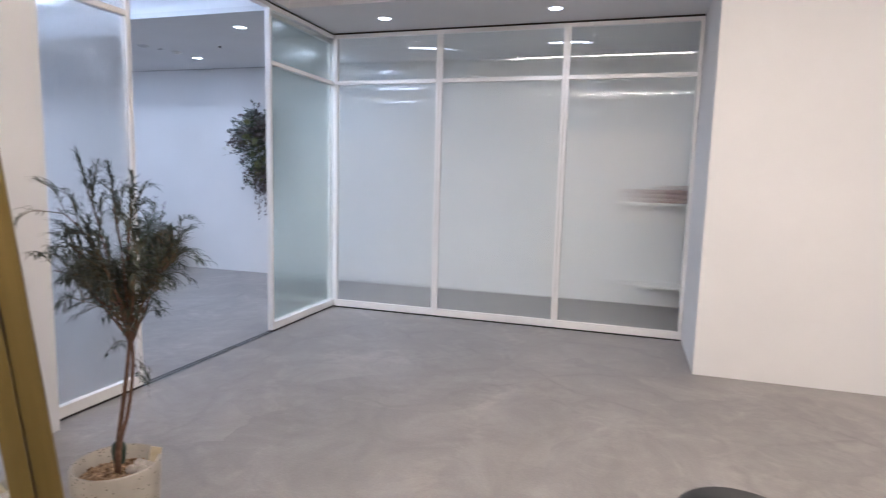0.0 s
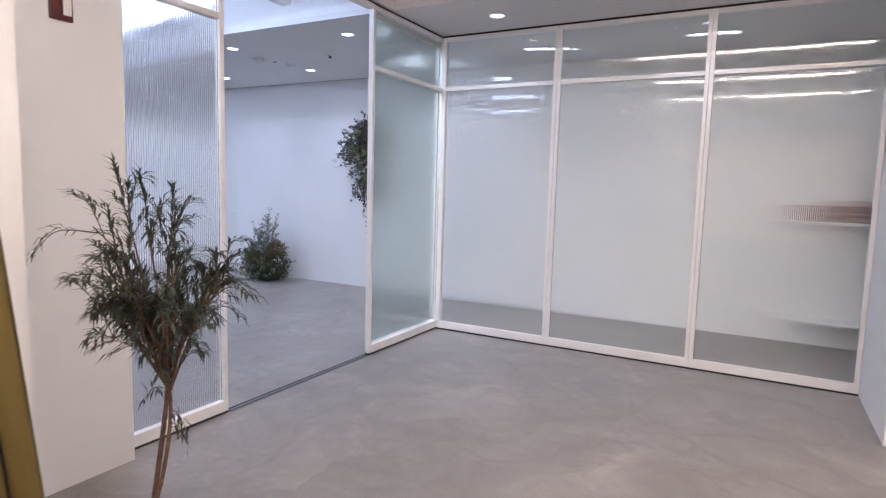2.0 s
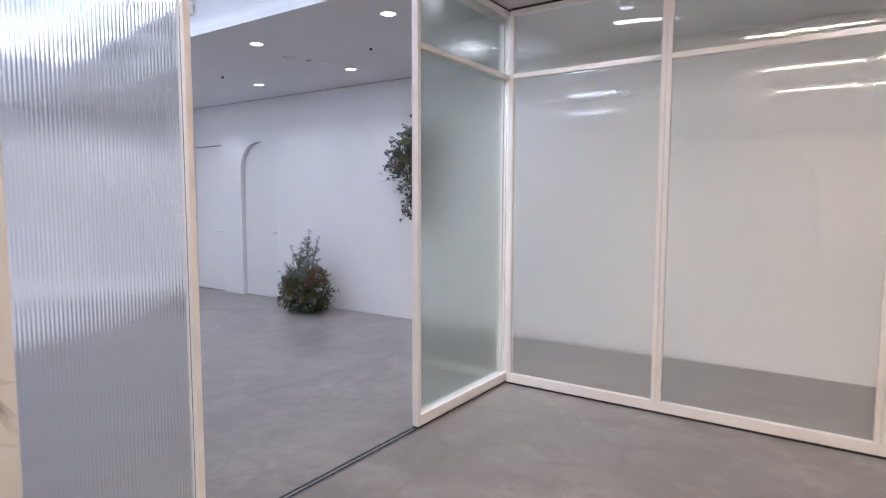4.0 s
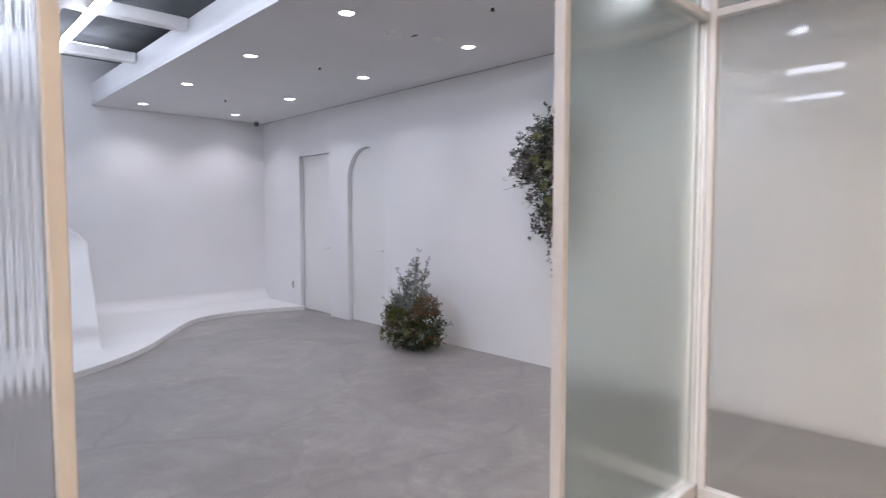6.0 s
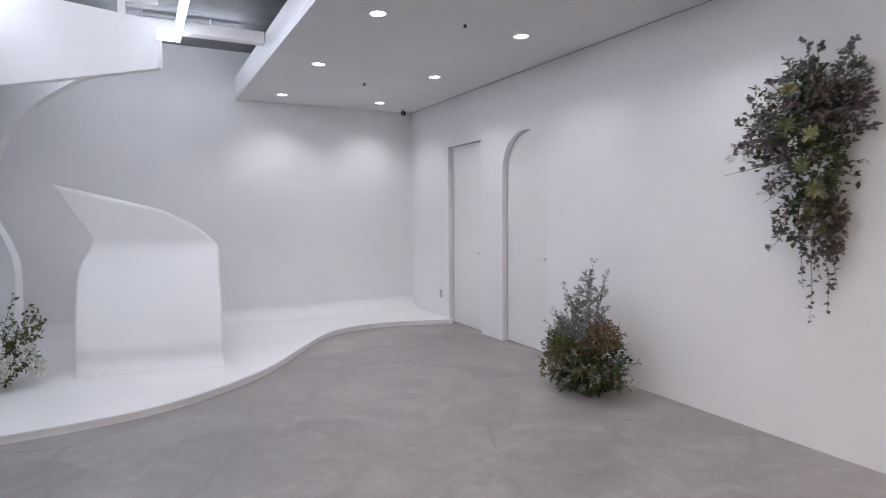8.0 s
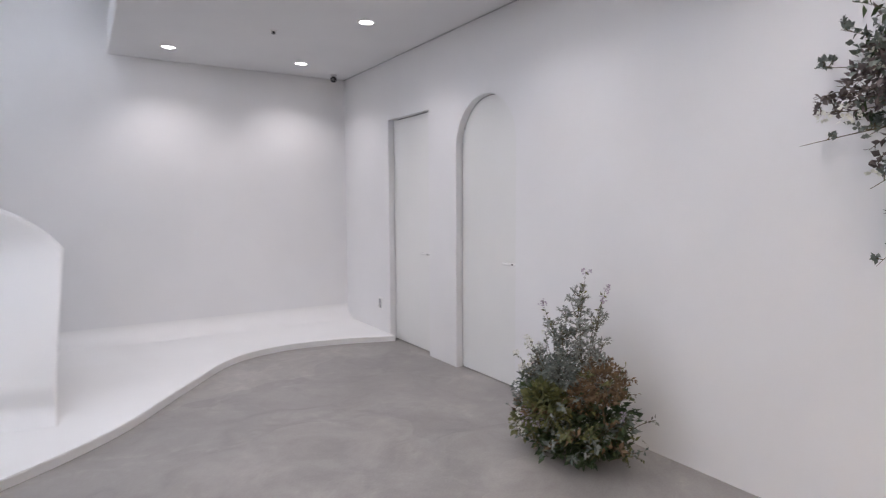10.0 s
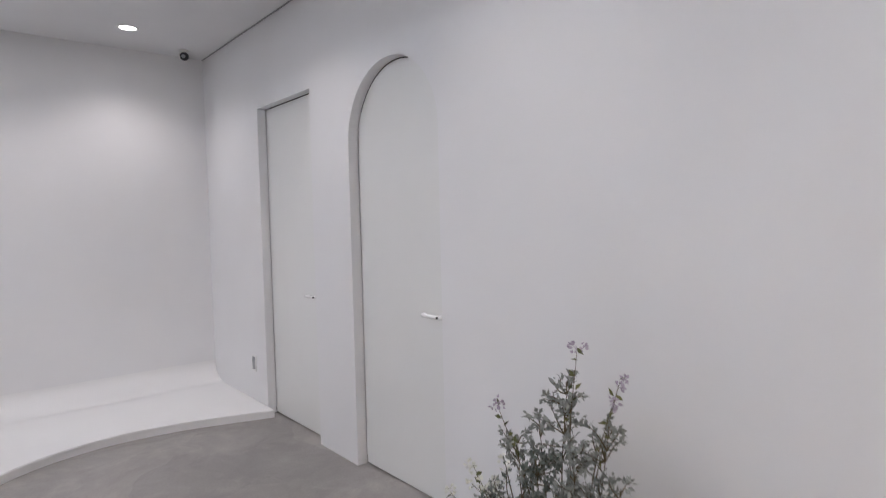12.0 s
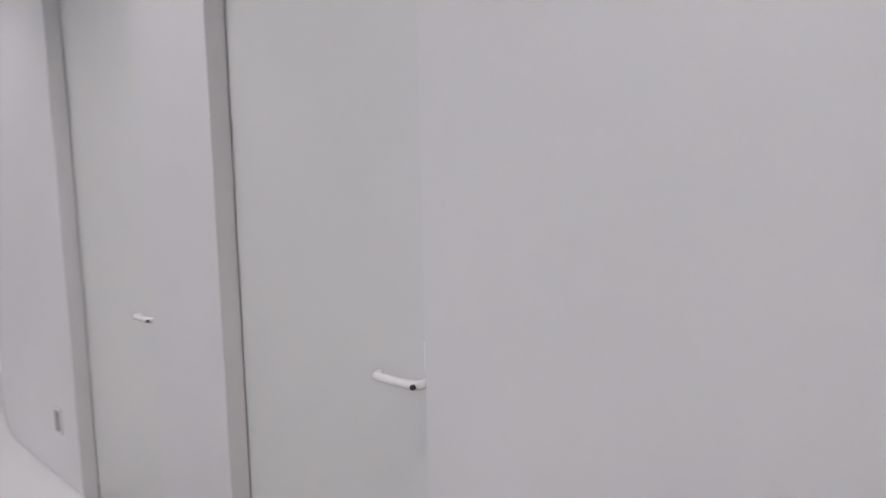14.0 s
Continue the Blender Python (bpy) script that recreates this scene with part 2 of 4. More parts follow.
def prism(outline, along, lo, hi):
    """A flat outline pushed along an axis. Outline pairs are the two other axes in order."""
    bm = bmesh.new()

    def at(p, h):
        return {"x": (h, *p), "y": (p[0], h, p[1]), "z": (*p, h)}[along]
    a = [bm.verts.new(at(p, lo)) for p in outline]
    b = [bm.verts.new(at(p, hi)) for p in outline]
    n = len(outline)
    bm.faces.new(a[::-1])
    bm.faces.new(b)
    for k in range(n):
        bm.faces.new((a[k], a[(k + 1) % n], b[(k + 1) % n], b[k]))
    bmesh.ops.recalc_face_normals(bm, faces=bm.faces[:])
    return bm


def spline(points, steps):
    """A smooth curve through a few points."""
    pts = [Vector(p) for p in points]
    pts = [2 * pts[0] - pts[1]] + pts + [2 * pts[-1] - pts[-2]]
    out = []
    for a, b, c, d in zip(pts, pts[1:], pts[2:], pts[3:]):
        for k in range(steps):
            t = k / steps
            out.append(0.5 * (2 * b + (c - a) * t + (2 * a - 5 * b + 4 * c - d) * t ** 2 + (3 * b - a - 3 * c + d) * t ** 3))
    out.append(pts[-2])
    return out


def tube(bm, points, r0, r1, sides=6):
    """A tapered stem through points."""
    rings = []
    n = len(points)
    for k, p in enumerate(points):
        way = (points[min(k + 1, n - 1)] - points[max(k - 1, 0)]).normalized()
        side = way.cross(Vector((0.31, 0.17, 0.93)))
        side = side.normalized() if side.length > 1e-4 else Vector((1, 0, 0))
        up = way.cross(side)
        r = r0 + (r1 - r0) * k / max(n - 1, 1)
        rings.append([bm.verts.new(p + r * (math.cos(2 * math.pi * j / sides) * side + math.sin(2 * math.pi * j / sides) * up)) for j in range(sides)])
    for a, b in zip(rings, rings[1:]):
        for j in range(sides):
            bm.faces.new((a[j], a[(j + 1) % sides], b[(j + 1) % sides], b[j]))
    bm.faces.new(rings[0][::-1])
    bm.faces.new(rings[-1])
    return bm


def slab(name, lo, hi, mat, label, kind="structure"):
    return solid(name, box(lo, hi), mat, label, kind=kind)


# ---- the shell ----
slab("floor", (X_END - 0.3, Y_BACK - 0.3, -0.12), (X_SIDE + 0.3, Y_DOOR + 0.3, 0.0), SCREED, "trowelled grey micro-cement floor with soft patches")


def arch_outline(x0, x1, top, steps=28):
    """An upright with a round head, from the floor on one side to the floor on the other."""
    r, c = (x1 - x0) / 2, (x0 + x1) / 2
    return [(x1, 0.0)] + [(c + r * math.cos(math.pi * k / steps), top - r + r * math.sin(math.pi * k / steps)) for k in range(steps + 1)] + [(x0, 0.0)]


D1 = (-8.566, -7.805, 2.13)
D2 = (-7.382, -6.632, 2.135)
REVEAL = 0.06


def door_wall():
    """The long white wall: a skin pierced by the doorways, with a backing behind the leaves."""
    bm = bmesh.new()
    y0, y1 = Y_DOOR, Y_DOOR + REVEAL
    hole2 = arch_outline(*D2)
    pieces = [
        [(X_END, 0), (D1[0], 0), (D1[0], Z_HIGH), (X_END, Z_HIGH)],
        [(D1[0], D1[2]), (D1[1], D1[2]), (D1[1], Z_HIGH), (D1[0], Z_HIGH)],
        [(D1[1], 0), (D2[0], 0), (D2[0], Z_HIGH), (D1[1], Z_HIGH)],
        [(D2[1], 0), (X_SIDE, 0), (X_SIDE, Z_HIGH), (D2[1], Z_HIGH)],
    ]
    for p in pieces:
        joined(bm, prism(p, "y", y0, y1))
    head = hole2[1:-1]
    for a, b in zip(head, head[1:]):
        joined(bm, prism([a, (a[0], Z_HIGH), (b[0], Z_HIGH), b], "y", y0, y1))
    bmesh.ops.remove_doubles(bm, verts=bm.verts[:], dist=0.0002)
    inner = [f for f in bm.faces if abs(f.normal.y) < 0.01 and abs(f.normal.x) > 0.99 and all(v.co.z > D2[2] - 0.38 for v in f.verts) and D2[0] + 0.004 < f.calc_center_median().x < D2[1] - 0.004]
    bmesh.ops.delete(bm, geom=inner, context="FACES")
    return bm


solid("wall_north", door_wall(), WALL, "long smooth white plaster wall with two recessed doorways", kind="structure")
slab("wall_north_back", (X_END, Y_DOOR + 0.12, 0), (X_SIDE, Y_DOOR + 0.3, Z_HIGH), WALL, "backing of the white door wall")
slab("wall_west", (X_END - 0.3, Y_BACK - 0.3, 0), (X_END, Y_DOOR + 0.3, Z_HIGH), WALL, "smooth white end wall of the photo studio")
slab("wall_south", (X_END, Y_BACK - 0.3, 0), (X_SIDE, Y_BACK, Z_HIGH), WALL, "plain white wall")
slab("wall_east", (X_SIDE, Y_BACK - 0.3, 0), (X_SIDE + 0.3, Y_DOOR + 0.3, Z_HIGH), WALL, "plain white wall")
slab("wall_mirror", (X_MIRROR - 0.24, Y_BACK, 0), (X_MIRROR, 2.205, Z_HIGH), WALL, "white wall behind the leaning mirror")
slab("wall_block", (X_MIRROR, Y_BACK, 0), (-1.36, 1.32, Z_HIGH), WALL, "projecting white plastered wall block behind the mirror")
slab("wall_pier", (X_PIER, Y_PIER, 0), (X_SIDE, Y_GLASS + 0.03, Z_HIGH), WALL, "broad white plastered pier beside the glass partition")
slab("wall_lintel", (X_GLASS - 0.05, 2.205, Z_LOW), (X_GLASS + 0.05, Y_STEP, Z_HIGH), WALL, "white bulkhead above the glass partition")
slab("ceiling_low", (X_END, Y_STEP, Z_LOW), (X_SIDE, Y_DOOR, Z_LOW + 0.045), CEILING, "lowered white plasterboard ceiling with downlights")
slab("ceiling_fascia", (X_END, Y_STEP + 0.01, Z_LOW + 0.045), (-5.6, Y_STEP + 0.07, 2.955), WALL, "white upstand at the edge of the lowered ceiling")
slab("ceiling_fascia", (-5.6, Y_STEP + 0.01, Z_LOW + 0.045), (X_SIDE, Y_STEP + 0.07, Z_HIGH), WALL, "tall white upstand at the edge of the lowered ceiling")
slab("ceiling_high", (X_END - 0.3, Y_BACK - 0.3, Z_HIGH), (X_SIDE + 0.3, Y_DOOR + 0.3, Z_HIGH + 0.15), SLAB, "bare grey painted concrete ceiling slab")
slab("trim_shadow_gap", (X_END, Y_DOOR - 0.012, Z_LOW - 0.003), (X_GLASS, Y_DOOR - 0.0005, Z_LOW - 0.0005), GREY, "fine shadow gap along the ceiling edge")


def grid_beam(lo, hi):
    return solid("ceiling_beam", box(lo, hi, 0.012), FRAME, "white boxed beam under the open ceiling", kind="structure")


for x in (-7.78, -6.35, -4.92, -3.49, -1.6, -0.2, 1.2):
    grid_beam((x - 0.055, 1.32 if x == -1.6 else -1.4, 2.855), (x + 0.055, Y_STEP, 2.955))

# ---- the curved white set ----
EDGE = [(-8.46, Y_DOOR), (-8.64, 6.15), (-8.66, 5.65), (-8.45, 5.2), (-7.88, 4.76), (-7.28, 4.33), (-6.85, 3.85), (-6.61, 3.4), (-6.505, 2.8), (-6.52, 2.2), (-6.9, 1.4), (-7.5, 0.6), (-8.4, 0.1), (X_END, -0.1)]


def plinth():
    """A low platform: a riser with a thin deck that stands a little proud of it."""
    edge = spline([(*p, 0) for p in EDGE], 8)
    outline = [(p.x, p.y) for p in edge] + [(X_END, Y_DOOR)]
    inner = [(p.x - 0.006, p.y) for p in edge] + [(X_END, Y_DOOR)]
    stage = empty("plinth", Matrix.Translation((0, 0, 0)), "low white platform with a flowing curved front edge", "platform")
    part("riser", prism(inner, "z", 0.0, PLINTH - 0.012), SET, stage, "white curved riser")
    bm = prism(outline, "z", PLINTH - 0.012, PLINTH)
    rim = [e for e in bm.edges if e.verts[0].co.z > PLINTH - 0.001 and e.verts[1].co.z > PLINTH - 0.001]
    bmesh.ops.bevel(bm, geom=rim, offset=0.005, segments=2, affect="EDGES")
    part("deck", bm, SET, stage, "smooth white deck")


plinth()


def cove():
    """A shallow sweep: longer over the deck than it is high on the wall."""
    run, rise, n = 0.20, 0.15, 20
    curve = [(X_END + 0.003 + run * (1 - math.cos(a)), PLINTH + 0.002 + rise * (1 - math.sin(a))) for a in [math.pi / 2 * k / n for k in range(n + 1)]]
    return prism([(X_END + 0.003, PLINTH + 0.002)] + curve[::-1], "y", 0.0, Y_DOOR - 0.003)


solid("trim_cove", cove(), SET, "white cove that blends the end wall into the platform", kind="structure", smooth=False)


def lounge():
    """A white sculpted back, swept up from a low bench, with a rising wavy crest and a bitten side."""
    ny, nz = 48, 44
    bm = bmesh.new()
    front, back = [], []
    for i in range(ny + 1):
        s = i / ny
        row, rear = [], []
        for j in range(nz + 1):
            h = j / nz
            crest = 1.04 + 0.32 * math.sin(min(1.0, s / 0.45) * math.pi / 2) ** 0.9 + 0.26 * max(0.0, (s - 0.3) / 0.7)
            z = PLINTH - 0.003 + (crest - PLINTH) * h ** 1.5
            bite = 0.115 * math.exp(-((z - 1.10) / 0.17) ** 2) - 0.15 * max(0.0, (z - 1.24) / 0.35) ** 1.3
            y0 = 2.905 + bite
            y1 = 4.02 + 0.06 * min(1.0, max(0.0, (z - 0.30) / 0.75))
            y = y1 + (y0 - y1) * s
            base = -7.64 - 0.24 * s
            t = min(1.0, max(0.0, (z - 0.24) / 0.85))
            foot = 0.15 * (1 - min(1.0, max(0.0, z - PLINTH) / 0.12)) ** 3
            knee = 0.022 / (1 + math.exp((z - 0.27) / 0.025))
            x = base - 0.62 * (0.35 * t + 0.65 * t * t * (3 - 2 * t)) + foot + knee
            row.append(bm.verts.new((x, y, z)))
            rear.append(bm.verts.new((x - 0.05, y, z)))
        front.append(row)
        back.append(rear)
    for i in range(ny):
        for j in range(nz):
            bm.faces.new((front[i][j], front[i][j + 1], front[i + 1][j + 1], front[i + 1][j]))
            bm.faces.new((back[i][j], back[i + 1][j], back[i + 1][j + 1], back[i][j + 1]))
        for j in (0, nz):
            bm.faces.new((front[i][j], front[i + 1][j], back[i + 1][j], back[i][j]))
    for j in range(nz):
        for i in (0, ny):
            bm.faces.new((front[i][j], front[i][j + 1], back[i][j + 1], back[i][j]))
    bmesh.ops.recalc_face_normals(bm, faces=bm.faces[:])
    return bm


solid("curved_screen", lounge(), SET, "white sculpted screen with a wavy crest on the platform", "screen", smooth=True)


def cave():
    """A screen set slantwise from the hung panel to the end wall, its edge one large rounded bite."""
    curve = spline([(0.0, 2.411, 0), (0.467, 2.435, 0), (0.895, 2.443, 0), (1.327, 2.373, 0), (1.651, 2.291, 0), (2.154, 2.069, 0), (2.453, 1.721, 0), (2.456, 1.355, 0), (2.234, 1.104, 0), (2.102, 0.885, 0), (2.102, 0.5, 0), (2.102, 0.058, 0)], 6)
    return prism([(p.x, p.y) for p in curve] + [(2.98, 0.058), (2.98, 2.62), (0.0, 2.62)], "y", -0.06, 0.0)


solid("arch_screen", cave(), SET, "tall white screen cut by a large rounded opening", "screen", m=pose(-7.10, 3.56, 0, 0, 0, -145.84))


def bulkhead():
    curve = spline([(3.575, 2.385, 0), (3.0, 2.26, 0), (2.48, 2.15, 0), (1.8, 2.03, 0), (0.6, 1.98, 0)], 6)
    return prism([(p.x, p.y) for p in curve] + [(0.6, 2.84), (2.5, 2.80), (3.0, 2.775), (3.575, 2.72)], "x", -7.09, -7.01)


solid("hanging_bulkhead", bulkhead(), SET, "white panel hung above the platform with a curved lower edge", "panel")
for y in (1.0, 2.2, 3.36):
    solid("hanger", box((-7.065, y - 0.025, 2.74), (-7.035, y + 0.025, Z_HIGH)), FRAME, "white flat hanger of the hanging panel", "hanger", "hangers of the panel")


# ---- doors ----
def lever_handle(parent, x, z, y):
    """A round rose, a neck and a lever with a turned-in end."""
    rose = lathe([(0.001, 0), (0.025, 0), (0.026, 0.004), (0.024, 0.009), (0.001, 0.009)], 24, False)
    handle = new("handle", mesh_of(rose, "handle", ENAMEL, True))
    handle.parent = parent
    handle.matrix_local = Matrix.Translation((x, y, z)) @ pose(0, 0, 0, 90, 0, 0)
    tagged(handle, "white lever handle with a dark keyhole")
    arm = tube(bmesh.new(), spline([(0, 0, 0.008), (0, 0, 0.045), (-0.012, 0, 0.055), (-0.045, 0, 0.057), (-0.106, 0, 0.057), (-0.119, 0, 0.050), (-0.121, 0, 0.036)], 5), 0.0105, 0.0095, 12)
    part("lever", arm, ENAMEL, handle, "", True)
    plate = box((-0.022, 0.012, 0.0), (0.022, 0.082, 0.008), 0.003)
    part("latch_plate", plate, ENAMEL, handle)
    part("keyhole", lathe([(0.001, 0.063), (0.0055, 0.063), (0.0055, 0.0695), (0.001, 0.0695)], 16, False), BLACK, handle, "dark turn button")
    return handle


Y_LEAF = Y_DOOR + REVEAL
door = empty("door_1", Matrix.Translation((0, 0, 0)), "closed white flush door in a square recess", kind="structure")
part("leaf", box((D1[0] + 0.005, Y_LEAF, 0.008), (D1[1] - 0.005, Y_LEAF + 0.04, D1[2] - 0.005), 0.002), DOOR, door)
part("backing", box((D1[0] - 0.03, Y_LEAF + 0.045, 0), (D1[1] + 0.03, Y_LEAF + 0.055, D1[2] + 0.03)), GAP, door)
lever_handle(door, D1[1] - 0.024, 0.892, Y_LEAF)
door = empty("door_2", Matrix.Translation((0, 0, 0)), "closed white door with a round-arched head", kind="structure")
part("leaf", prism([(x, z if z else 0.008) for x, z in arch_outline(D2[0] + 0.005, D2[1] - 0.005, D2[2] - 0.005)], "y", Y_LEAF, Y_LEAF + 0.04), DOOR, door)
part("backing", box((D2[0] - 0.03, Y_LEAF + 0.045, 0), (D2[1] + 0.03, Y_LEAF + 0.055, D2[2] + 0.03)), GAP, door)
lever_handle(door, D2[1] - 0.030, 0.903, Y_LEAF)


# ---- reeded glass partitions ----
def reeded_pane(width, height, pitch=0.0125, depth=0.0022, thick=0.006, steps=6, mat=None, round_over=0.9):
    """One pane: flat in front, upright reeds behind, standing on z=0 along +x."""
    count = int(width / pitch)
    pitch = width / count
    xs = [width * k / (count * steps) for k in range(count * steps + 1)]
    ys = [thick + depth * abs(math.sin(math.pi * x / pitch)) ** round_over for x in xs]
    verts = [(x, y, z) for z in (0.0, height) for x, y in zip(xs, ys)]
    n = len(xs)
    verts += [(0, 0, 0), (width, 0, 0), (0, 0, height), (width, 0, height)]
    faces = [(k + 1, k, n + k, n + k + 1) for k in range(n - 1)]
    a, b, c, d = 2 * n, 2 * n + 1, 2 * n + 2, 2 * n + 3
    faces += [(a, b, d, c), (0, a, c, n), (b, n - 1, 2 * n - 1, d)]
    data = bpy.data.meshes.new("pane")
    data.from_pydata(verts, [], faces)
    data.polygons.foreach_set("use_smooth", [True] * (n - 1) + [False] * 3)
    data.materials.append(mat or REEDED)
    data.update()
    return data


TRANSOM = 2.22


def glass_bay(m, width, label, reed=0.0022, flat=None, round_over=0.9, glass=None):
    """A floor-to-ceiling bay along +x: base, two stiles, transom, head and two panes."""
    bay = empty("glass_partition", m, label, "partition", "reeded glass partition bays")
    f, d = 0.031, 0.022
    part("base_seal", box((0, -d * 0.8, 0), (width, d * 0.8, 0.014)), GAP, bay, "dark seal under the frame")
    part("bottom_rail", box((0, -d, 0.014), (width, d, 0.078), 0.003), FRAME, bay)
    for x in (0.0, width - f):
        part("stile", box((x + 0.001, -d, 0.078), (x + f - 0.001, d, 2.672), 0.003), FRAME, bay)
    part("transom", box((f, -d, TRANSOM - 0.017), (width - f, d, TRANSOM + 0.017), 0.003), FRAME, bay)
    part("head_rail", box((f, -d, 2.638), (width - f, d, 2.672), 0.003), FRAME, bay)
    part("head_seal", box((0, -d * 0.7, 2.672), (width, d * 0.7, Z_LOW - 0.001)), GAP, bay, "dark seal under the ceiling")
    for z0, z1 in ((0.078, TRANSOM - 0.017), (TRANSOM + 0.017, 2.638)):
        pane = new("pane", mesh_of(box((0, 0, 0), (width - 2 * f, 0.006, z1 - z0)), "pane", flat) if flat else reeded_pane(width - 2 * f, z1 - z0, depth=reed, mat=glass, round_over=round_over))
        pane.parent = bay
        pane.location = (f, -0.003, z0)
        pane.visible_shadow = False
        tagged(pane, "greenish satin glass" if flat else "clear glass with fine upright reeds")
    return bay


for x0, x1 in ((X_GLASS + 0.032, -1.318), (-1.318, -0.172), (-0.172, X_PIER - 0.002)):
    glass_bay(pose(x0, Y_GLASS, 0), x1 - x0, "white-framed bay of reeded glass before the corridor")
glass_bay(pose(X_GLASS, 4.225, 0, 0, 0, 90), Y_GLASS + 0.03 - 4.225, "white-framed bay of greenish reeded glass beside the opening", flat=SATIN)
glass_bay(pose(X_GLASS, 2.207, 0, 0, 0, 90), 0.635, "narrow white-framed bay of reeded glass by the mirror wall", 0.0016, round_over=2.0, glass=SOFT_REED)


def sliding_leaf(m, width):
    """A second glazed leaf parked behind the fixed bay."""
    leaf_door = empty("sliding_door", m, "white-framed sliding door of frosted glass parked open", "door")
    f, d = 0.034, 0.018
    part("bottom_rail", box((0, -d, 0.012), (width, d, 0.078), 0.003), FRAME, leaf_door)
    part("head_rail", box((0, -d, 2.60), (width, d, 2.636), 0.003), FRAME, leaf_door)
    part("transom", box((f, -d, TRANSOM - 0.015), (width - f, d, TRANSOM + 0.015), 0.003), FRAME, leaf_door)
    for x in (0.0, width - f):
        part("stile", box((x, -d, 0.078), (x + f, d, 2.60), 0.003), FRAME, leaf_door)
    for z0, z1 in ((0.078, TRANSOM - 0.015), (TRANSOM + 0.015, 2.60)):
        pane = new("pane", mesh_of(box((0, 0, 0), (width - 2 * f, 0.006, z1 - z0)), "pane", FROST))
        pane.parent = leaf_door
        pane.location = (f, -0.003, z0)
        pane.visible_shadow = False
        tagged(pane, "greenish frosted glass")
    return leaf_door


sliding_leaf(pose(X_GLASS - 0.046, 4.285, 0, 0, 0, 90), 1.06)
header = empty("opening_head", pose(X_GLASS, 2.843, 0, 0, 0, 90), "white head rail across the wide opening", "rail")
part("head_rail", box((0, -0.03, 2.638), (1.380, 0.03, 2.672), 0.003), FRAME, header)
part("head_seal", box((0, -0.021, 2.672), (1.380, 0.021, Z_LOW - 0.001)), GAP, header, "dark seal above the rail")
rail = empty("floor_track", pose(X_GLASS, 2.843, 0, 0, 0, 90), "dark double sliding track let into the floor", "track")
part("channel", box((0, -0.03, 0.0005), (1.380, 0.03, 0.003)), GREY, rail)
for y in (-0.022, 0.008):
    part("groove", box((0, y, 0.003), (1.380, y + 0.014, 0.0045)), GAP, rail)


# ---- ceiling fittings ----
def downlight(x, y, watts, colour):
    lamp = empty("downlight", Matrix.Translation((x, y, Z_LOW)), "round recessed white downlight, lit", "downlight", "recessed downlights")
    part("trim_ring", lathe([(0.050, -0.002), (0.057, -0.007), (0.066, -0.005), (0.067, 0.0)], 28, False), PLASTIC, lamp, "", True)
    part("diffuser", lathe([(0.0005, -0.006), (0.03, -0.005), (0.050, -0.003)], 28, False), LENS, lamp, "glowing diffuser")
    spot_lamp(Matrix.Translation((x, y, Z_LOW - 0.03)), watts, colour)
    return lamp


for x in (-9.09, -7.585, -6.10, -4.64, -3.17):
    for y in (4.90, 6.07):
        downlight(x, y, SPOT_WATTS * (0.8 if x > -6.5 else 1.1), NEUTRAL)
for x in (-1.70, -0.235, 1.2):
    downlight(x, 4.90, SPOT_WATTS * 0.4, NEUTRAL)
for x in (-1.70, -0.235, 1.2):
    downlight(x, 6.07, SPOT_WATTS * 0.12, NEUTRAL)


def linear_light(x0, x1, y, glow, z=2.827, stem=0.0, channel=False):
    """A slim tube light; in a channel its sides are closed and it shines down only."""
    fitting = empty("linear_light", Matrix.Translation((x0, y, z)), "long slim linear tube light, lit", "light fitting", "linear tube lights")
    n = x1 - x0
    if channel:
        part("housing", prism([(-0.027, -0.022), (-0.0235, -0.022), (-0.0235, 0.018), (0.0235, 0.018), (0.0235, -0.022), (0.027, -0.022), (0.027, 0.028), (-0.027, 0.028)], "x", 0, n), FRAME, fitting)
        part("diffuser", box((0.004, -0.0225, -0.030), (n - 0.004, 0.0225, -0.012), 0.003), glow, fitting, "glowing diffuser")
    else:
        part("housing", box((0, -0.022, 0.0215), (n, 0.022, 0.028)), FRAME, fitting)
        part("diffuser", box((0.004, -0.024, -0.022), (n - 0.004, 0.024, 0.0215)), glow, fitting, "glowing diffuser")
    if stem:
        for x in (0.3, n - 0.3):
            part("stem", box((x - 0.006, -0.006, 0.028), (x + 0.006, 0.006, 0.028 + stem)), FRAME, fitting)
    return fitting


for y in (3.75, 2.57, 1.05, -0.6):
    linear_light(-7.83, -2.75, y, TUBE)
# the cross tube that joins the two nearest the low ceiling
cross = linear_light(0.0, 1.13, 0.0, TUBE)
cross.matrix_world = pose(-7.806, 2.595, 2.827, 0, 0, 90)
# an unseen tube, added behind the last beam to brighten the end wall
wash = linear_light(0.0, 1.2, 0.0, TUBE, stem=Z_HIGH - 3.16)
wash.matrix_world = pose(-8.55, 3.2, 3.132, 0, 0, 90)
# warm tubes of the entrance, over and behind the walker
for y in (2.2, 0.4, -1.4):
    linear_light(-1.3, 2.8, y, TUBE_WARM, 3.05, Z_HIGH - 3.078, True)


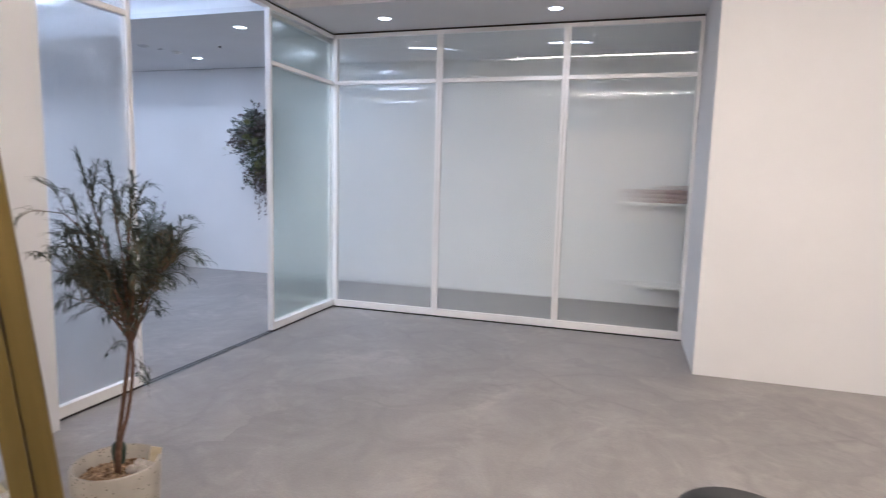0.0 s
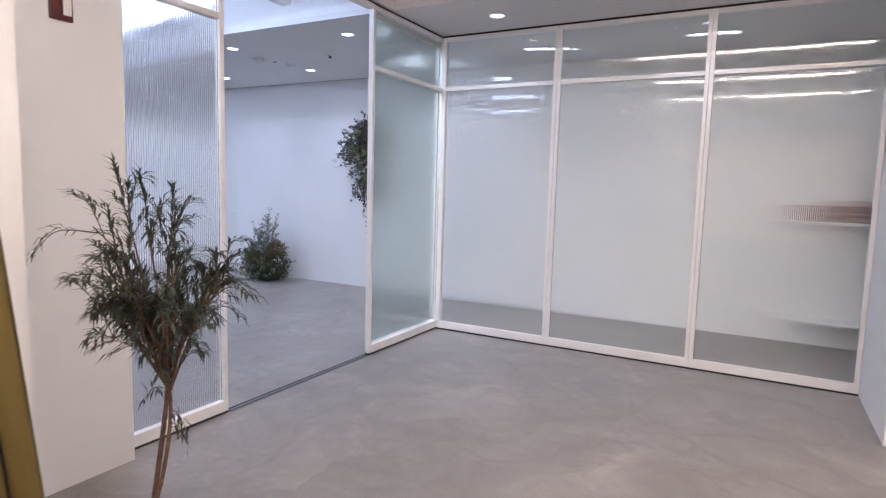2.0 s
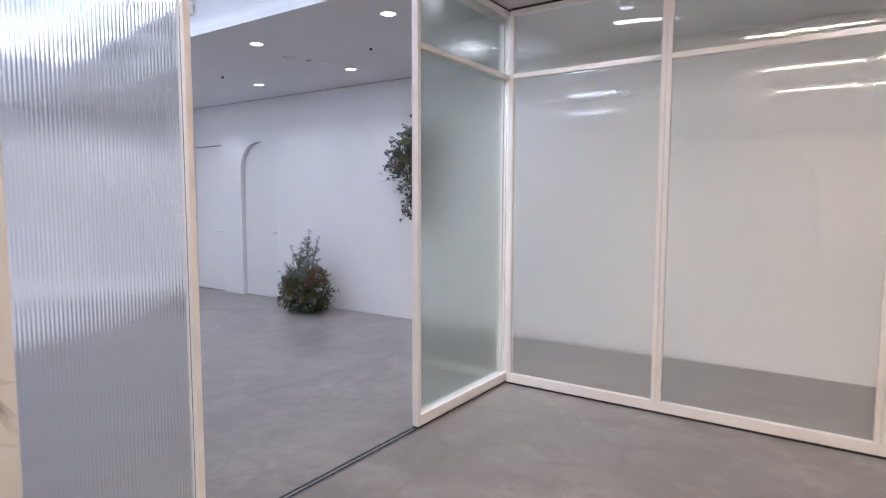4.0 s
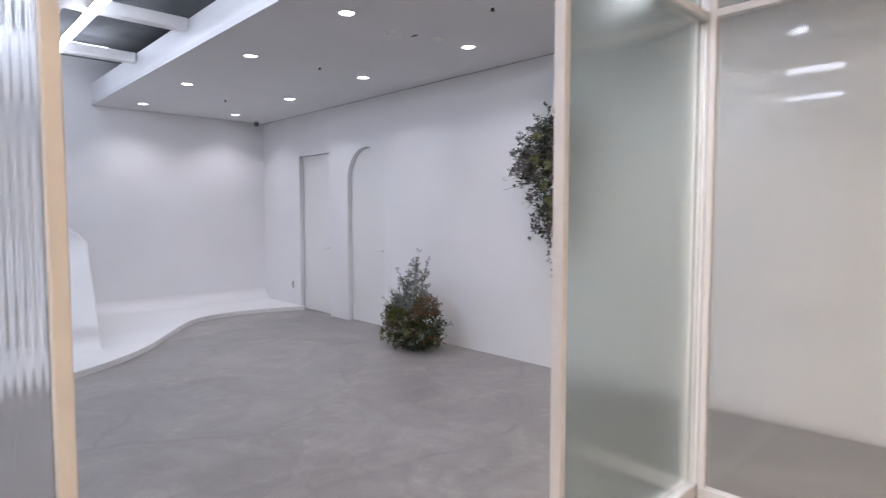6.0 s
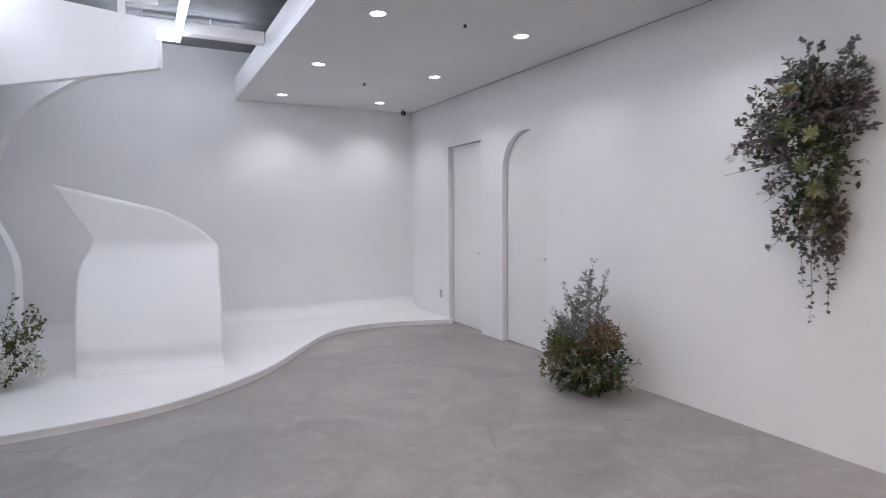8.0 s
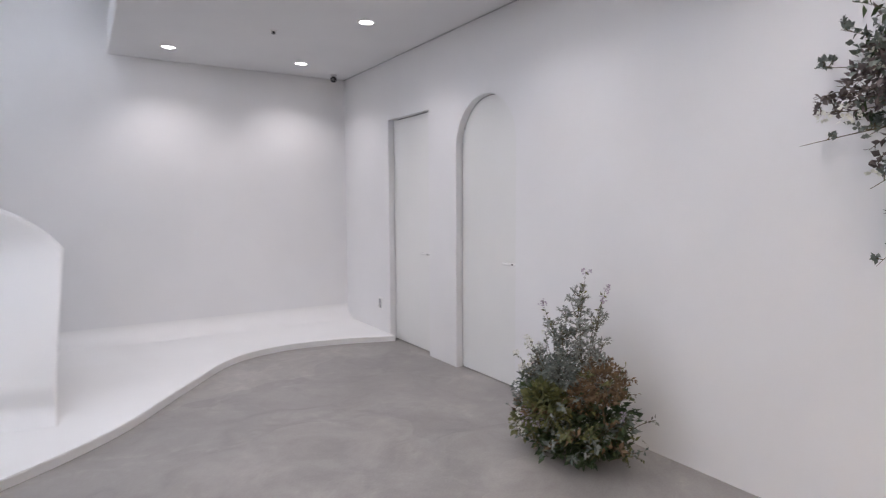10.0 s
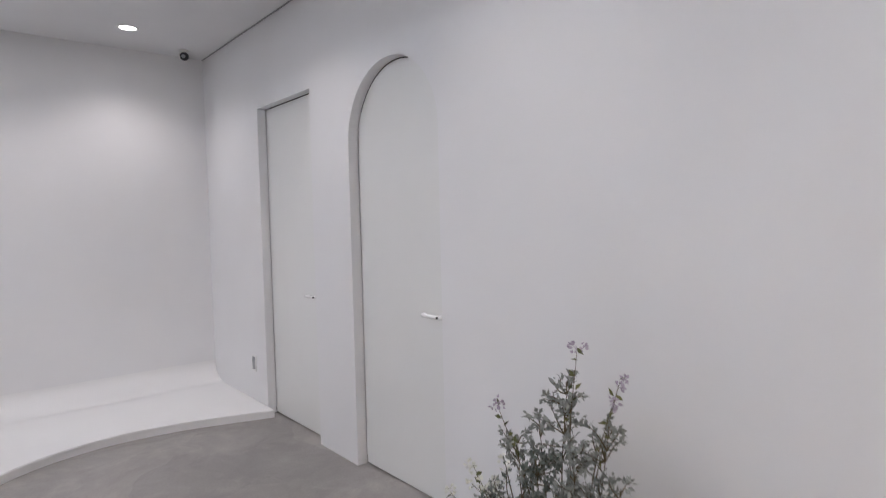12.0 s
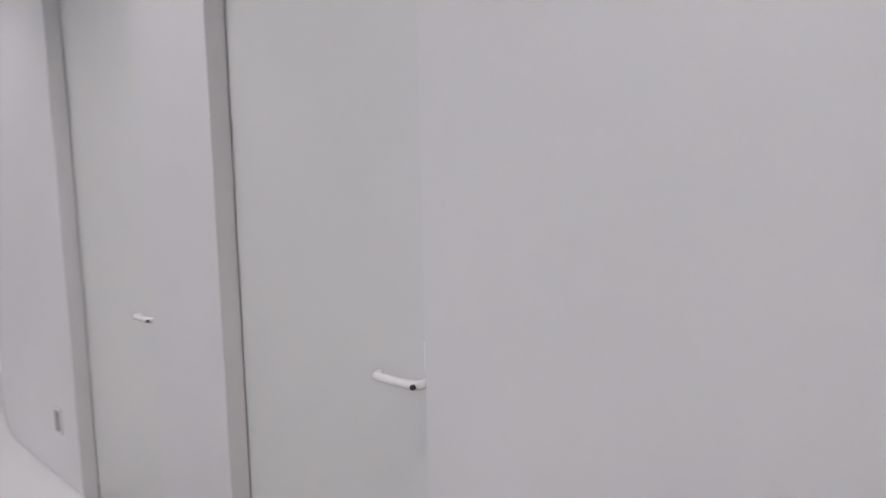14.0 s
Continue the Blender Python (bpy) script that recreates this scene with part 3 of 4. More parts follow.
def front_fill():
    """An unseen frame behind the walker, put round an added warm fill lamp."""
    w = empty("fill_frame", Matrix.Translation((0.6, Y_BACK, 0)), "unseen white frame added round a warm fill lamp", kind="structure")
    for z in (0.45, 2.45):
        part("fill_rail", box((-2.3, 0.001, z - 0.03), (2.3, 0.06, z + 0.03), 0.004), FRAME, w)
    for x in (-2.27, -0.76, 0.76, 2.27):
        part("fill_upright", box((x - 0.03, 0.001, 0.48), (x + 0.03, 0.06, 2.42), 0.004), FRAME, w)
    # added fill: warms the front room from behind, no real window
    area_lamp(look((0.6, Y_BACK + 0.05, 1.45), (0.6, 3.0, 1.3)), 4.4, 1.9, FRONT_FILL_WATTS, (1.0, 0.65, 0.38))


front_fill()


def cassette():
    unit = empty("ceiling_air_conditioner", Matrix.Translation((-6.68, 3.19, 2.845)), "white square ceiling cassette air conditioner with a grille", "air conditioner")
    part("case", box((-0.36, -0.36, 0.03), (0.36, 0.36, 0.28), 0.02), PLASTIC, unit)
    for a, b in (((-0.40, -0.40, 0), (-0.24, 0.40, 0.03)), ((0.24, -0.40, 0), (0.40, 0.40, 0.03)), ((-0.24, -0.40, 0), (0.24, -0.24, 0.03)), ((-0.24, 0.24, 0), (0.24, 0.40, 0.03))):
        part("panel", box(a, b, 0.006), PLASTIC, unit)
    part("filter", box((-0.24, -0.24, 0.02), (0.24, 0.24, 0.028)), GREY, unit, "grey filter mesh")
    for k in range(15):
        y = -0.225 + 0.032 * k
        part("slat", box((-0.238, y, 0.004), (0.238, y + 0.012, 0.016)), PLASTIC, unit)
    return unit


cassette()


def sprinkler(x, y):
    s = empty("sprinkler", Matrix.Translation((x, y, Z_LOW)), "small dark sprinkler head in the ceiling", "sprinkler", "ceiling sprinklers")
    part("cup", lathe([(0.03, 0), (0.03, -0.004), (0.014, -0.006)], 20, False), PLASTIC, s)
    part("head", lathe([(0.001, -0.006), (0.011, -0.006), (0.011, -0.022), (0.016, -0.024), (0.001, -0.026)], 16, False), BLACK, s, "dark head")


for p in ((-6.037, 5.54), (-8.16, 5.54), (-3.9, 5.54)):
    sprinkler(*p)


def round_plate(name, x, y, r, label):
    d = empty(name, Matrix.Translation((x, y, Z_LOW)), label, "detector")
    part("base", lathe([(0.001, -0.012), (r * 0.85, -0.012), (r, -0.006), (r, 0)], 28, False), PLASTIC, d, "", True)
    part("cap", lathe([(0.001, -0.026), (r * 0.5, -0.024), (r * 0.6, -0.012)], 24, False), PLASTIC, d, "", True)


round_plate("smoke_detector", -4.646, 5.74, 0.055, "white round smoke detector on the ceiling")
round_plate("ceiling_speaker", -4.78, 5.38, 0.06, "white round ceiling plate beside the detector")
vent = empty("ceiling_slot", Matrix.Translation((-4.713, 5.56, Z_LOW)), "small dark slot in the ceiling", "vent")
part("slot", box((-0.03, -0.012, -0.004), (0.03, 0.012, 0), 0.002), BLACK, vent)


def cctv():
    c = empty("security_camera", Matrix.Translation((-9.42, 6.53, Z_LOW)), "small security camera with black eye on the ceiling", "security camera")
    part("base", lathe([(0.001, 0), (0.036, 0), (0.036, -0.012), (0.028, -0.018), (0.001, -0.018)][::-1], 24, False), PLASTIC, c, "white base", True)
    ball = bmesh.new()
    bmesh.ops.create_icosphere(ball, subdivisions=3, radius=0.033)
    bmesh.ops.translate(ball, verts=ball.verts[:], vec=(0, 0, -0.045))
    part("eye", ball, BLACK, c, "glossy black ball", True)
    part("lens", tube(bmesh.new(), [Vector((0.02, -0.012, -0.05)), Vector((0.042, -0.022, -0.056))], 0.014, 0.013, 16), GREY, c)


cctv()


def wall_socket():
    s = empty("wall_socket", Matrix.Translation((-8.775, Y_DOOR, 0.33)), "white double wall socket near the platform", "socket")
    part("plate", box((-0.036, -0.009, -0.06), (0.036, 0, 0.06), 0.003), PLASTIC, s)
    part("insert", box((-0.024, -0.011, -0.046), (0.024, -0.009, 0.046), 0.001), GREY, s, "grey insert")


wall_socket()


def wall_sensor():
    s = empty("wall_sensor", Matrix.Translation((X_MIRROR, 1.945, 2.02)), "dark red wall plate with a white switch", "switch")
    part("plate", box((0, -0.045, -0.055), (0.012, 0.045, 0.055), 0.003), OXBLOOD, s)
    part("rocker", box((0.012, 0.002, -0.034), (0.022, 0.034, 0.036), 0.003), PLASTIC, s, "white rocker")


wall_sensor()


# ---- the leaning mirror ----
def mirror_outline(w, h, rise, inset=0.0, steps=28):
    """Outline of a mirror with an elliptic head, from one lower corner round to the other; y across, z up."""
    a, b = w / 2 - inset, rise - inset
    pts = [(-a, inset)]
    pts += [(-a * math.cos(math.pi * k / steps), h - rise + b * math.sin(math.pi * k / steps)) for k in range(steps + 1)]
    return pts + [(a, inset)]


def leaning_mirror():
    w, h, rise, band, deep = 0.846, 1.915, 0.385, 0.017, 0.064
    m = Matrix.Translation((-0.773, 0.913, 0.0)) @ pose(0, 0, 0, 0, 0, 38) @ pose(0, 0, 0, 0, -5.9, 0)
    mir = empty("leaning_mirror", m, "tall arched floor mirror in a brushed brass frame, tilted back", "mirror")
    out, inn = mirror_outline(w, h, rise), mirror_outline(w, h, rise, band)
    bm = bmesh.new()
    n = len(out)
    rings = [[bm.verts.new((x, y, z)) for y, z in o] for x, o in ((-deep - 0.01, out), (-0.003, out), (0.0, mirror_outline(w, h, rise, 0.003)), (0.0, mirror_outline(w, h, rise, band - 0.003)), (-0.003, inn), (-deep - 0.01, inn))]
    for a, b in zip(rings, rings[1:] + rings[:1]):
        for k in range(n):
            bm.faces.new((a[k], a[(k + 1) % n], b[(k + 1) % n], b[k]))
    bmesh.ops.recalc_face_normals(bm, faces=bm.faces[:])
    part("frame", bm, BRASS, mir, "brushed brass frame")
    sb = bmesh.new()
    so, si = [[sb.verts.new((-deep + 0.0055, y, z)) for y, z in mirror_outline(w, h, rise, i)] for i in (band + 0.0005, band + 0.006)]
    for k in range(n):
        sb.faces.new((so[k], so[(k + 1) % n], si[(k + 1) % n], si[k]))
    part("seam", sb, GAP, mir, "dark seam inside the frame")
    part("mirror_glass", prism(inn, "x", -deep + 0.001, -deep + 0.004), MIRROR, mir, "silvered mirror glass")
    part("back_board", prism(inn, "x", -deep - 0.008, -deep - 0.001), BLACK, mir)
    part("rear_strut", tube(bmesh.new(), [Vector((-deep - 0.01, 0.0, 1.30)), Vector((-0.50, 0.0, -0.043))], 0.014, 0.014, 12), BRASS, mir, "slim brass strut behind")
    return mir


leaning_mirror()


# ---- plants ----
rng = random.Random(7)


def leaf(bm, at, way, up, length, width, bend=0.15):
    """A pointed leaf of three faces a side, folded a little along its rib."""
    way = way.normalized()
    side = way.cross(up)
    side = side.normalized() if side.length > 1e-4 else Vector((1, 0, 0))
    rise = side.cross(way)
    a = bm.verts.new(at)
    m = at + way * length * 0.45 + rise * bend * length * 0.35
    b, c = bm.verts.new(m + side * width * 0.5), bm.verts.new(m - side * width * 0.5)
    mid = bm.verts.new(m - rise * width * 0.18)
    tip = bm.verts.new(at + way * length - rise * bend * length * 0.3)
    for f in ((a, b, mid), (a, mid, c), (b, tip, mid), (mid, tip, c)):
        bm.faces.new(f)


def any_way(up=0.0):
    v = Vector((rng.gauss(0, 1), rng.gauss(0, 1), rng.gauss(0, 1) + up))
    return v.normalized() if v.length > 1e-3 else Vector((0, 0, 1))


def potted_tree():
    base, lift = Vector((-1.245, 1.556, 0.0)), Vector((0, 0, 0.0737))
    tree = empty("potted_tree", Matrix.Translation(base + lift) @ Matrix.Scale(0.945, 4), "small narrow-leaved tree with a reddish twin stem in a speckled pot", "potted plant")
    part("pot", lathe([(0.108, -0.078), (0.122, -0.072), (0.136, 0.03), (0.146, 0.18), (0.149, 0.268), (0.144, 0.274), (0.136, 0.270), (0.133, 0.21), (0.001, 0.208)], 48, False), CLAY, tree, "speckled clay pot", True)
    soil = lathe([(0.134, 0.212), (0.11, 0.219), (0.06, 0.224), (0.02, 0.226), (0.001, 0.226)], 40, False)
    for v in soil.verts:
        v.co.z += 0.006 * noise.noise(v.co * 40)
    part("mulch", soil, SOIL, tree, "brown bark mulch")
    chips = bmesh.new()
    for _ in range(170):
        r, a = 0.125 * math.sqrt(rng.random()), rng.random() * 6.283
        c = box((-0.008, -0.004, -0.002), (0.008, 0.004, 0.002))
        bmesh.ops.transform(c, matrix=pose(r * math.cos(a), r * math.sin(a), 0.229 - 0.010 * (r / 0.13), rng.uniform(-25, 25), rng.uniform(-25, 25), rng.uniform(0, 360)), verts=c.verts[:])
        joined(chips, c)
    tagged(part("chips", chips, SOIL, tree), kind="stuff")
    trunk = bmesh.new()
    fork = Vector((0.058, 0.03, 0.745))
    s1 = spline([(0.0, 0.0, 0.20), (0.012, 0.005, 0.36), (0.035, 0.01, 0.50), (0.05, 0.02, 0.63), (0.06, 0.03, 0.755)], 6)
    s2 = spline([(0.014, 0.0, 0.20), (0.032, -0.01, 0.34), (0.062, 0.0, 0.46), (0.068, 0.02, 0.58), (0.066, 0.03, 0.69), (0.05, 0.03, 0.775)], 6)
    tube(trunk, s1, 0.0095, 0.006, 10)
    tube(trunk, s2, 0.0072, 0.005, 10)
    part("trunk", trunk, BARK, tree, "reddish twin stem", True)
    twigs, leaves = bmesh.new(), bmesh.new()
    def plume(start, end, lift, count, sag):
        """A leafy shoot that rises and then nods at its tip."""
        mid = start.lerp(end, 0.55) + Vector((0, 0, lift)) + any_way() * 0.012
        line = spline([start, mid, end + Vector((0, 0, -sag))], 7)
        tube(twigs, line, 0.0020, 0.0008, 4)
        last = len(line) - 1
        for i in range(count):
            g = (0.18 + 0.82 * (i + 0.5) / count) * last
            k0 = min(int(g), last - 1)
            p = line[k0].lerp(line[k0 + 1], g - k0)
            way = (line[k0 + 1] - line[k0]).normalized()
            side = way.cross(Vector((0.2, 0.1, 1))).normalized() * (1 if i % 2 else -1)
            lw = (way * 0.95 + side * rng.uniform(0.3, 0.75) + any_way() * 0.28).normalized()
            leaf(leaves, p, lw, Vector((0, 0, 1)), rng.uniform(0.036, 0.066), rng.uniform(0.0052, 0.0086), 0.45)
        return line

    LEFTWARD = {3: (3.55, 0.25, 1.30), 9: (3.6, 0.27, 1.04), 15: (3.4, 0.22, 1.15)}
    for k in range(26):
        a = 2.4 * k + rng.uniform(-0.25, 0.25)
        out = rng.uniform(0.04, 0.14) if k % 3 == 0 else rng.uniform(0.13, 0.25)
        top = rng.uniform(1.22, 1.40) if out < 0.13 else rng.uniform(0.86, 1.18)
        if k in LEFTWARD:
            a, out, top = LEFTWARD[k]
        if k >= 20:
            out, top = rng.uniform(0.06, 0.20), rng.uniform(0.84, 1.0)
        end = Vector((0.03 + 1.05 * out * math.cos(a), 0.03 + out * math.sin(a), top))
        start = fork + Vector((0, 0, rng.uniform(-0.05, 0.05)))
        line = spline([start, start.lerp(end, 0.5) + Vector((0, 0, 0.035)) + any_way() * 0.02, start.lerp(end, 0.8)], 6)
        part("limb", tube(bmesh.new(), line, 0.0038, 0.0016, 6), BARK, tree, "", True)
        plume(line[-1].lerp(line[-5], 0.5), end, 0.02, 22, rng.uniform(0.0, 0.03))
        for j in range(7):
            at = line[min(int(rng.uniform(0.12, 1.0) * (len(line) - 1)), len(line) - 1)]
            way = ((end - start).normalized() * 0.75 + any_way(0.7) * 0.75).normalized()
            plume(at, at + way * rng.uniform(0.09, 0.18), 0.026, 17, rng.uniform(-0.005, 0.035))
    for p, end in (((0.066, 0.03, 0.66), (0.14, 0.03, 0.60)), ((0.05, 0.03, 0.72), (-0.02, 0.0, 0.68)), ((0.06, 0.03, 0.62), (0.115, 0.05, 0.55))):
        tw = spline([Vector(p), Vector(p).lerp(Vector(end), 0.5) + Vector((0, 0, 0.02)), Vector(end)], 5)
        tube(twigs, tw, 0.0016, 0.0008, 4)
        for i in range(12):
            q = tw[min(3 + i % 8, len(tw) - 1)]
            leaf(leaves, q, (any_way(-0.8)), Vector((0, 0, 1)), 0.045, 0.007, 0.2)
    tagged(part("twigs", twigs, TWIG, tree), kind="stuff")
    tagged(part("leaves", leaves, WILLOW, tree, "narrow dark green leaves"), kind="stuff")
    base = base + lift * 0.83
    # things laid in the pot
    for x, y, r in ((0.06, 0.055, 0.021), (0.088, 0.022, 0.022), (0.048, 0.018, 0.019), (0.082, 0.062, 0.018), (0.034, 0.065, 0.018)):
        st = bmesh.new()
        bmesh.ops.create_icosphere(st, subdivisions=2, radius=r)
        for v in st.verts:
            v.co.z *= 0.8
            v.co += 0.004 * Vector((noise.noise(v.co * 40), noise.noise(v.co * 40 + Vector((3, 1, 2))), 0))
        solid("pebble", st, STONE, "smooth grey pebble lying in the plant pot", "pebble", "pebbles in the pot", smooth=True, m=Matrix.Translation(base + Vector((x, y, 0.226 + r * 0.7))))
    cac = lathe([(0.001, 0.0), (0.016, 0.003), (0.021, 0.03), (0.024, 0.06), (0.020, 0.082), (0.010, 0.092), (0.001, 0.094)], 20, False)
    for v in cac.verts:
        v.co.y *= 0.55
    solid("cactus_ornament", cac, CACTUS, "dark green rounded ornament stuck in the plant pot", "ornament", smooth=True, m=Matrix.Translation(base + Vector((-0.045, 0.055, 0.219))) @ pose(0, 0, 0, 0, 0, 40))
    solid("plant_tag", box((-0.018, -0.0015, 0), (0.018, 0.0015, 0.085), 0.001), CARD, "cream paper plant tag in the pot", "tag", m=Matrix.Translation(base + Vector((0.072, 0.088, 0.216))) @ pose(0, 0, 0, 8, 12, 30))


potted_tree()


def sprig(stems, leaves, start, end, count, length, width, curl=0.04, spread=0.9, blunt=0.2, bare=0.15):
    """A stem with leaves set round it."""
    mid = start.lerp(end, 0.5) + any_way(0.3) * curl
    line = spline([start, mid, end], 6)
    tube(stems, line, 0.0022, 0.0010, 4)
    for i in range(count):
        f = bare + (1 - bare) * (i + rng.random()) / count
        at = line[min(int(f * (len(line) - 1) + 0.5), len(line) - 1)] + any_way() * 0.006
        way = (line[-1] - line[0]).normalized() * 0.5 + any_way() * spread
        leaf(leaves, at, way.normalized(), any_way(1.0), length * rng.uniform(0.7, 1.2), width * rng.uniform(0.7, 1.2), blunt)


def bloom(petals, at, r, count, size):
    for _ in range(count):
        d = any_way(0.35)
        leaf(petals, at + d * r * rng.uniform(0.5, 1.0), (d + any_way() * 0.5).normalized(), any_way(), size, size * 0.8, 0.3)


def spire(stems, leaves, foot, head, radius, count, length, width, taper=0.6):
    """An upright plume: a stem with a cloud of small leaves that thins towards its head."""
    line = spline([foot, foot.lerp(head, 0.5) + any_way() * 0.02, head], 8)
    tube(stems, line, 0.0028, 0.0010, 4)
    last = len(line) - 1
    for k in range(count // 16):
        f = rng.uniform(0.05, 1.0)
        at = line[min(int(f * last), last)]
        d = any_way()
        d = Vector((d.x, d.y, abs(d.z) * 0.6 + 0.35)).normalized()
        n = radius * (1 - taper * f) * rng.uniform(0.5, 1.25)
        sprig(stems, leaves, at, at + d * n, 13, length, width, 0.012, 0.8, 0.3, 0.3)


def cloud(leaves, at, size, count, length, width):
    """A loose mass of leaves about a place; denser at its rim."""
    for _ in range(count):
        d = any_way(0.2)
        p = Vector(at) + Vector((d.x * size[0], d.y * size[1], d.z * size[2])) * rng.uniform(0.45, 1.0)
        leaf(leaves, p, (d + any_way() * 0.7).normalized(), any_way(0.5), length * rng.uniform(0.6, 1.2), width * rng.uniform(0.6, 1.2), 0.3)


def rosette(leaves, at, facing, n, length, width):
    """A whorl of broad pointed leaves."""
    side = facing.cross(Vector((0.1, 0.2, 1))).normalized()
    up = side.cross(facing)
    for k in range(n):
        a = 6.283 * k / n + rng.uniform(-0.2, 0.2)
        way = (side * math.cos(a) + up * math.sin(a) + facing * rng.uniform(0.25, 0.6)).normalized()
        leaf(leaves, at, way, facing, length * rng.uniform(0.8, 1.15), width, 0.35)


def floor_bush():
    c = Vector((-5.665, 6.37, 0))
    bush = empty("floor_flower_arrangement", Matrix.Translation(c), "loose floor arrangement of misty grey, russet and green foliage", "flower arrangement")
    stems = bmesh.new()
    kinds = {k: bmesh.new() for k in ("mist", "sage", "forest", "moss", "smoke", "lilac", "petal")}
    root = Vector((0.0, 0.02, 0.03))
    # dark body near the floor
    cloud(kinds["forest"], (0.0, 0.02, 0.13), (0.23, 0.20, 0.13), 700, 0.050, 0.028)
    cloud(kinds["forest"], (0.0, 0.0, 0.07), (0.30, 0.25, 0.06), 420, 0.048, 0.026)
    cloud(kinds["moss"], (-0.22, -0.12, 0.14), (0.12, 0.12, 0.10), 300, 0.042, 0.024)
    cloud(kinds["moss"], (-0.02, -0.20, 0.31), (0.13, 0.07, 0.10), 320, 0.054, 0.034)
    cloud(kinds["forest"], (0.17, 0.02, 0.24), (0.15, 0.17, 0.17), 420, 0.046, 0.024)
    for _ in range(54):
        a, r = rng.uniform(170, 385), rng.uniform(0.22, 0.40)
        end = Vector((r * math.cos(radians(a)), min(0.27, 0.85 * r * math.sin(radians(a))), rng.uniform(0.05, 0.44)))
        sprig(stems, kinds[rng.choice(("forest", "forest", "moss", "smoke", "sage"))], root.lerp(end, 0.4), end, 14, 0.045, 0.024)
    # misty grey spires
    for x, y, z, r, n in ((-0.02, 0.03, 0.88, 0.12, 1000), (-0.17, -0.02, 0.70, 0.12, 800), (0.11, 0.04, 0.78, 0.12, 800), (-0.08, -0.04, 0.66, 0.12, 700), (0.04, -0.03, 0.72, 0.13, 900), (-0.27, -0.06, 0.52, 0.10, 500), (0.17, 0.0, 0.64, 0.11, 600), (-0.12, 0.02, 0.76, 0.09, 400)):
        spire(stems, kinds["mist"] if n != 700 else kinds["sage"], Vector((x * 0.6, y * 0.5, 0.25)), Vector((x, y, z)), r * 1.2, int(n * 0.85), 0.022, 0.012)
    cloud(kinds["sage"], (-0.20, -0.08, 0.30), (0.15, 0.15, 0.14), 1100, 0.026, 0.015)
    cloud(kinds["sage"], (-0.03, -0.10, 0.44), (0.14, 0.12, 0.10), 700, 0.024, 0.013)
    # smoky russet mass and broad rosettes
    cloud(kinds["smoke"], (0.20, -0.03, 0.44), (0.11, 0.13, 0.11), 900, 0.026, 0.013)
    cloud(kinds["smoke"], (0.12, -0.10, 0.36), (0.09, 0.08, 0.07), 300, 0.026, 0.013)
    for _ in range(26):
        d = any_way(0.4)
        end = Vector((0.20 + 0.17 * d.x, min(0.2, -0.03 + 0.15 * d.y), 0.41 + 0.16 * d.z))
        sprig(stems, kinds["smoke"] if rng.random() < 0.65 else kinds["moss"], Vector((0.18, -0.02, 0.40)).lerp(end, 0.45), end, 16, 0.024, 0.012, 0.02, 0.9)
    cloud(kinds["smoke"], (-0.30, -0.10, 0.22), (0.06, 0.06, 0.05), 160, 0.030, 0.018)
    for x, y, z in ((0.0, -0.20, 0.36), (-0.05, -0.22, 0.26), (0.06, -0.20, 0.27), (-0.24, -0.15, 0.16), (0.10, -0.19, 0.18), (-0.12, -0.21, 0.15)):
        rosette(kinds["moss"], Vector((x, y, z)), (Vector((x * 0.6, -0.7, 0.35)) + any_way() * 0.4).normalized(), 11, 0.058, 0.026)
    # a lilac-grey drift low in front and loose sprigs round the skirt
    cloud(kinds["lilac"], (-0.10, -0.22, 0.22), (0.10, 0.06, 0.06), 150, 0.020, 0.012)
    for _ in range(30):
        a, r = rng.uniform(165, 380), rng.uniform(0.34, 0.46)
        end = Vector((r * math.cos(radians(a)), min(0.25, 0.8 * r * math.sin(radians(a))), rng.uniform(0.08, 0.36)))
        sprig(stems, kinds[rng.choice(("sage", "smoke", "moss", "mist"))], end * 0.62, end, 9, 0.026, 0.015, 0.03, 0.9, 0.2, 0.35)
    # bare shoots with small heads
    for x, y, z, kind in ((0.0, 0.05, 0.975, "lilac"), (0.13, 0.06, 0.90, "lilac"), (0.12, 0.05, 0.85, "lilac"), (-0.22, -0.05, 0.78, "lilac"), (-0.30, -0.08, 0.58, "petal"), (-0.38, -0.12, 0.49, "petal"), (-0.31, -0.12, 0.42, "petal"), (0.34, -0.03, 0.32, "lilac")):
        end = Vector((x, y, z))
        sprig(stems, kinds["moss"], Vector((x * 0.35, y * 0.3, z * 0.5)), end, 9, 0.030, 0.014, 0.02, 0.9, 0.2, 0.55)
        for _ in range(3):
            bloom(kinds[kind], end + any_way() * 0.014, 0.011, 9, 0.013)
    # white florets among the grey sprigs
    for _ in range(26):
        f = rng.random()
        at = Vector((-0.33 + 0.16 * f + rng.uniform(-0.05, 0.05), -0.10 + rng.uniform(-0.06, 0.06), 0.34 + 0.26 * f + rng.uniform(-0.06, 0.06)))
        sprig(stems, kinds["sage"], at.lerp(Vector((-0.1, -0.03, 0.25)), 0.45), at, 7, 0.022, 0.011, 0.02, 0.9, 0.2, 0.4)
        bloom(kinds["petal"], at, 0.012, 9, 0.014)
    for _ in range(20):
        a = rng.uniform(195, 245)
        bloom(kinds["petal"], Vector((0.36 * math.cos(radians(a)), 0.27 * math.sin(radians(a)), rng.uniform(0.10, 0.22))), 0.010, 10, 0.013)
    tagged(part("stems", stems, TWIG, bush), kind="stuff")
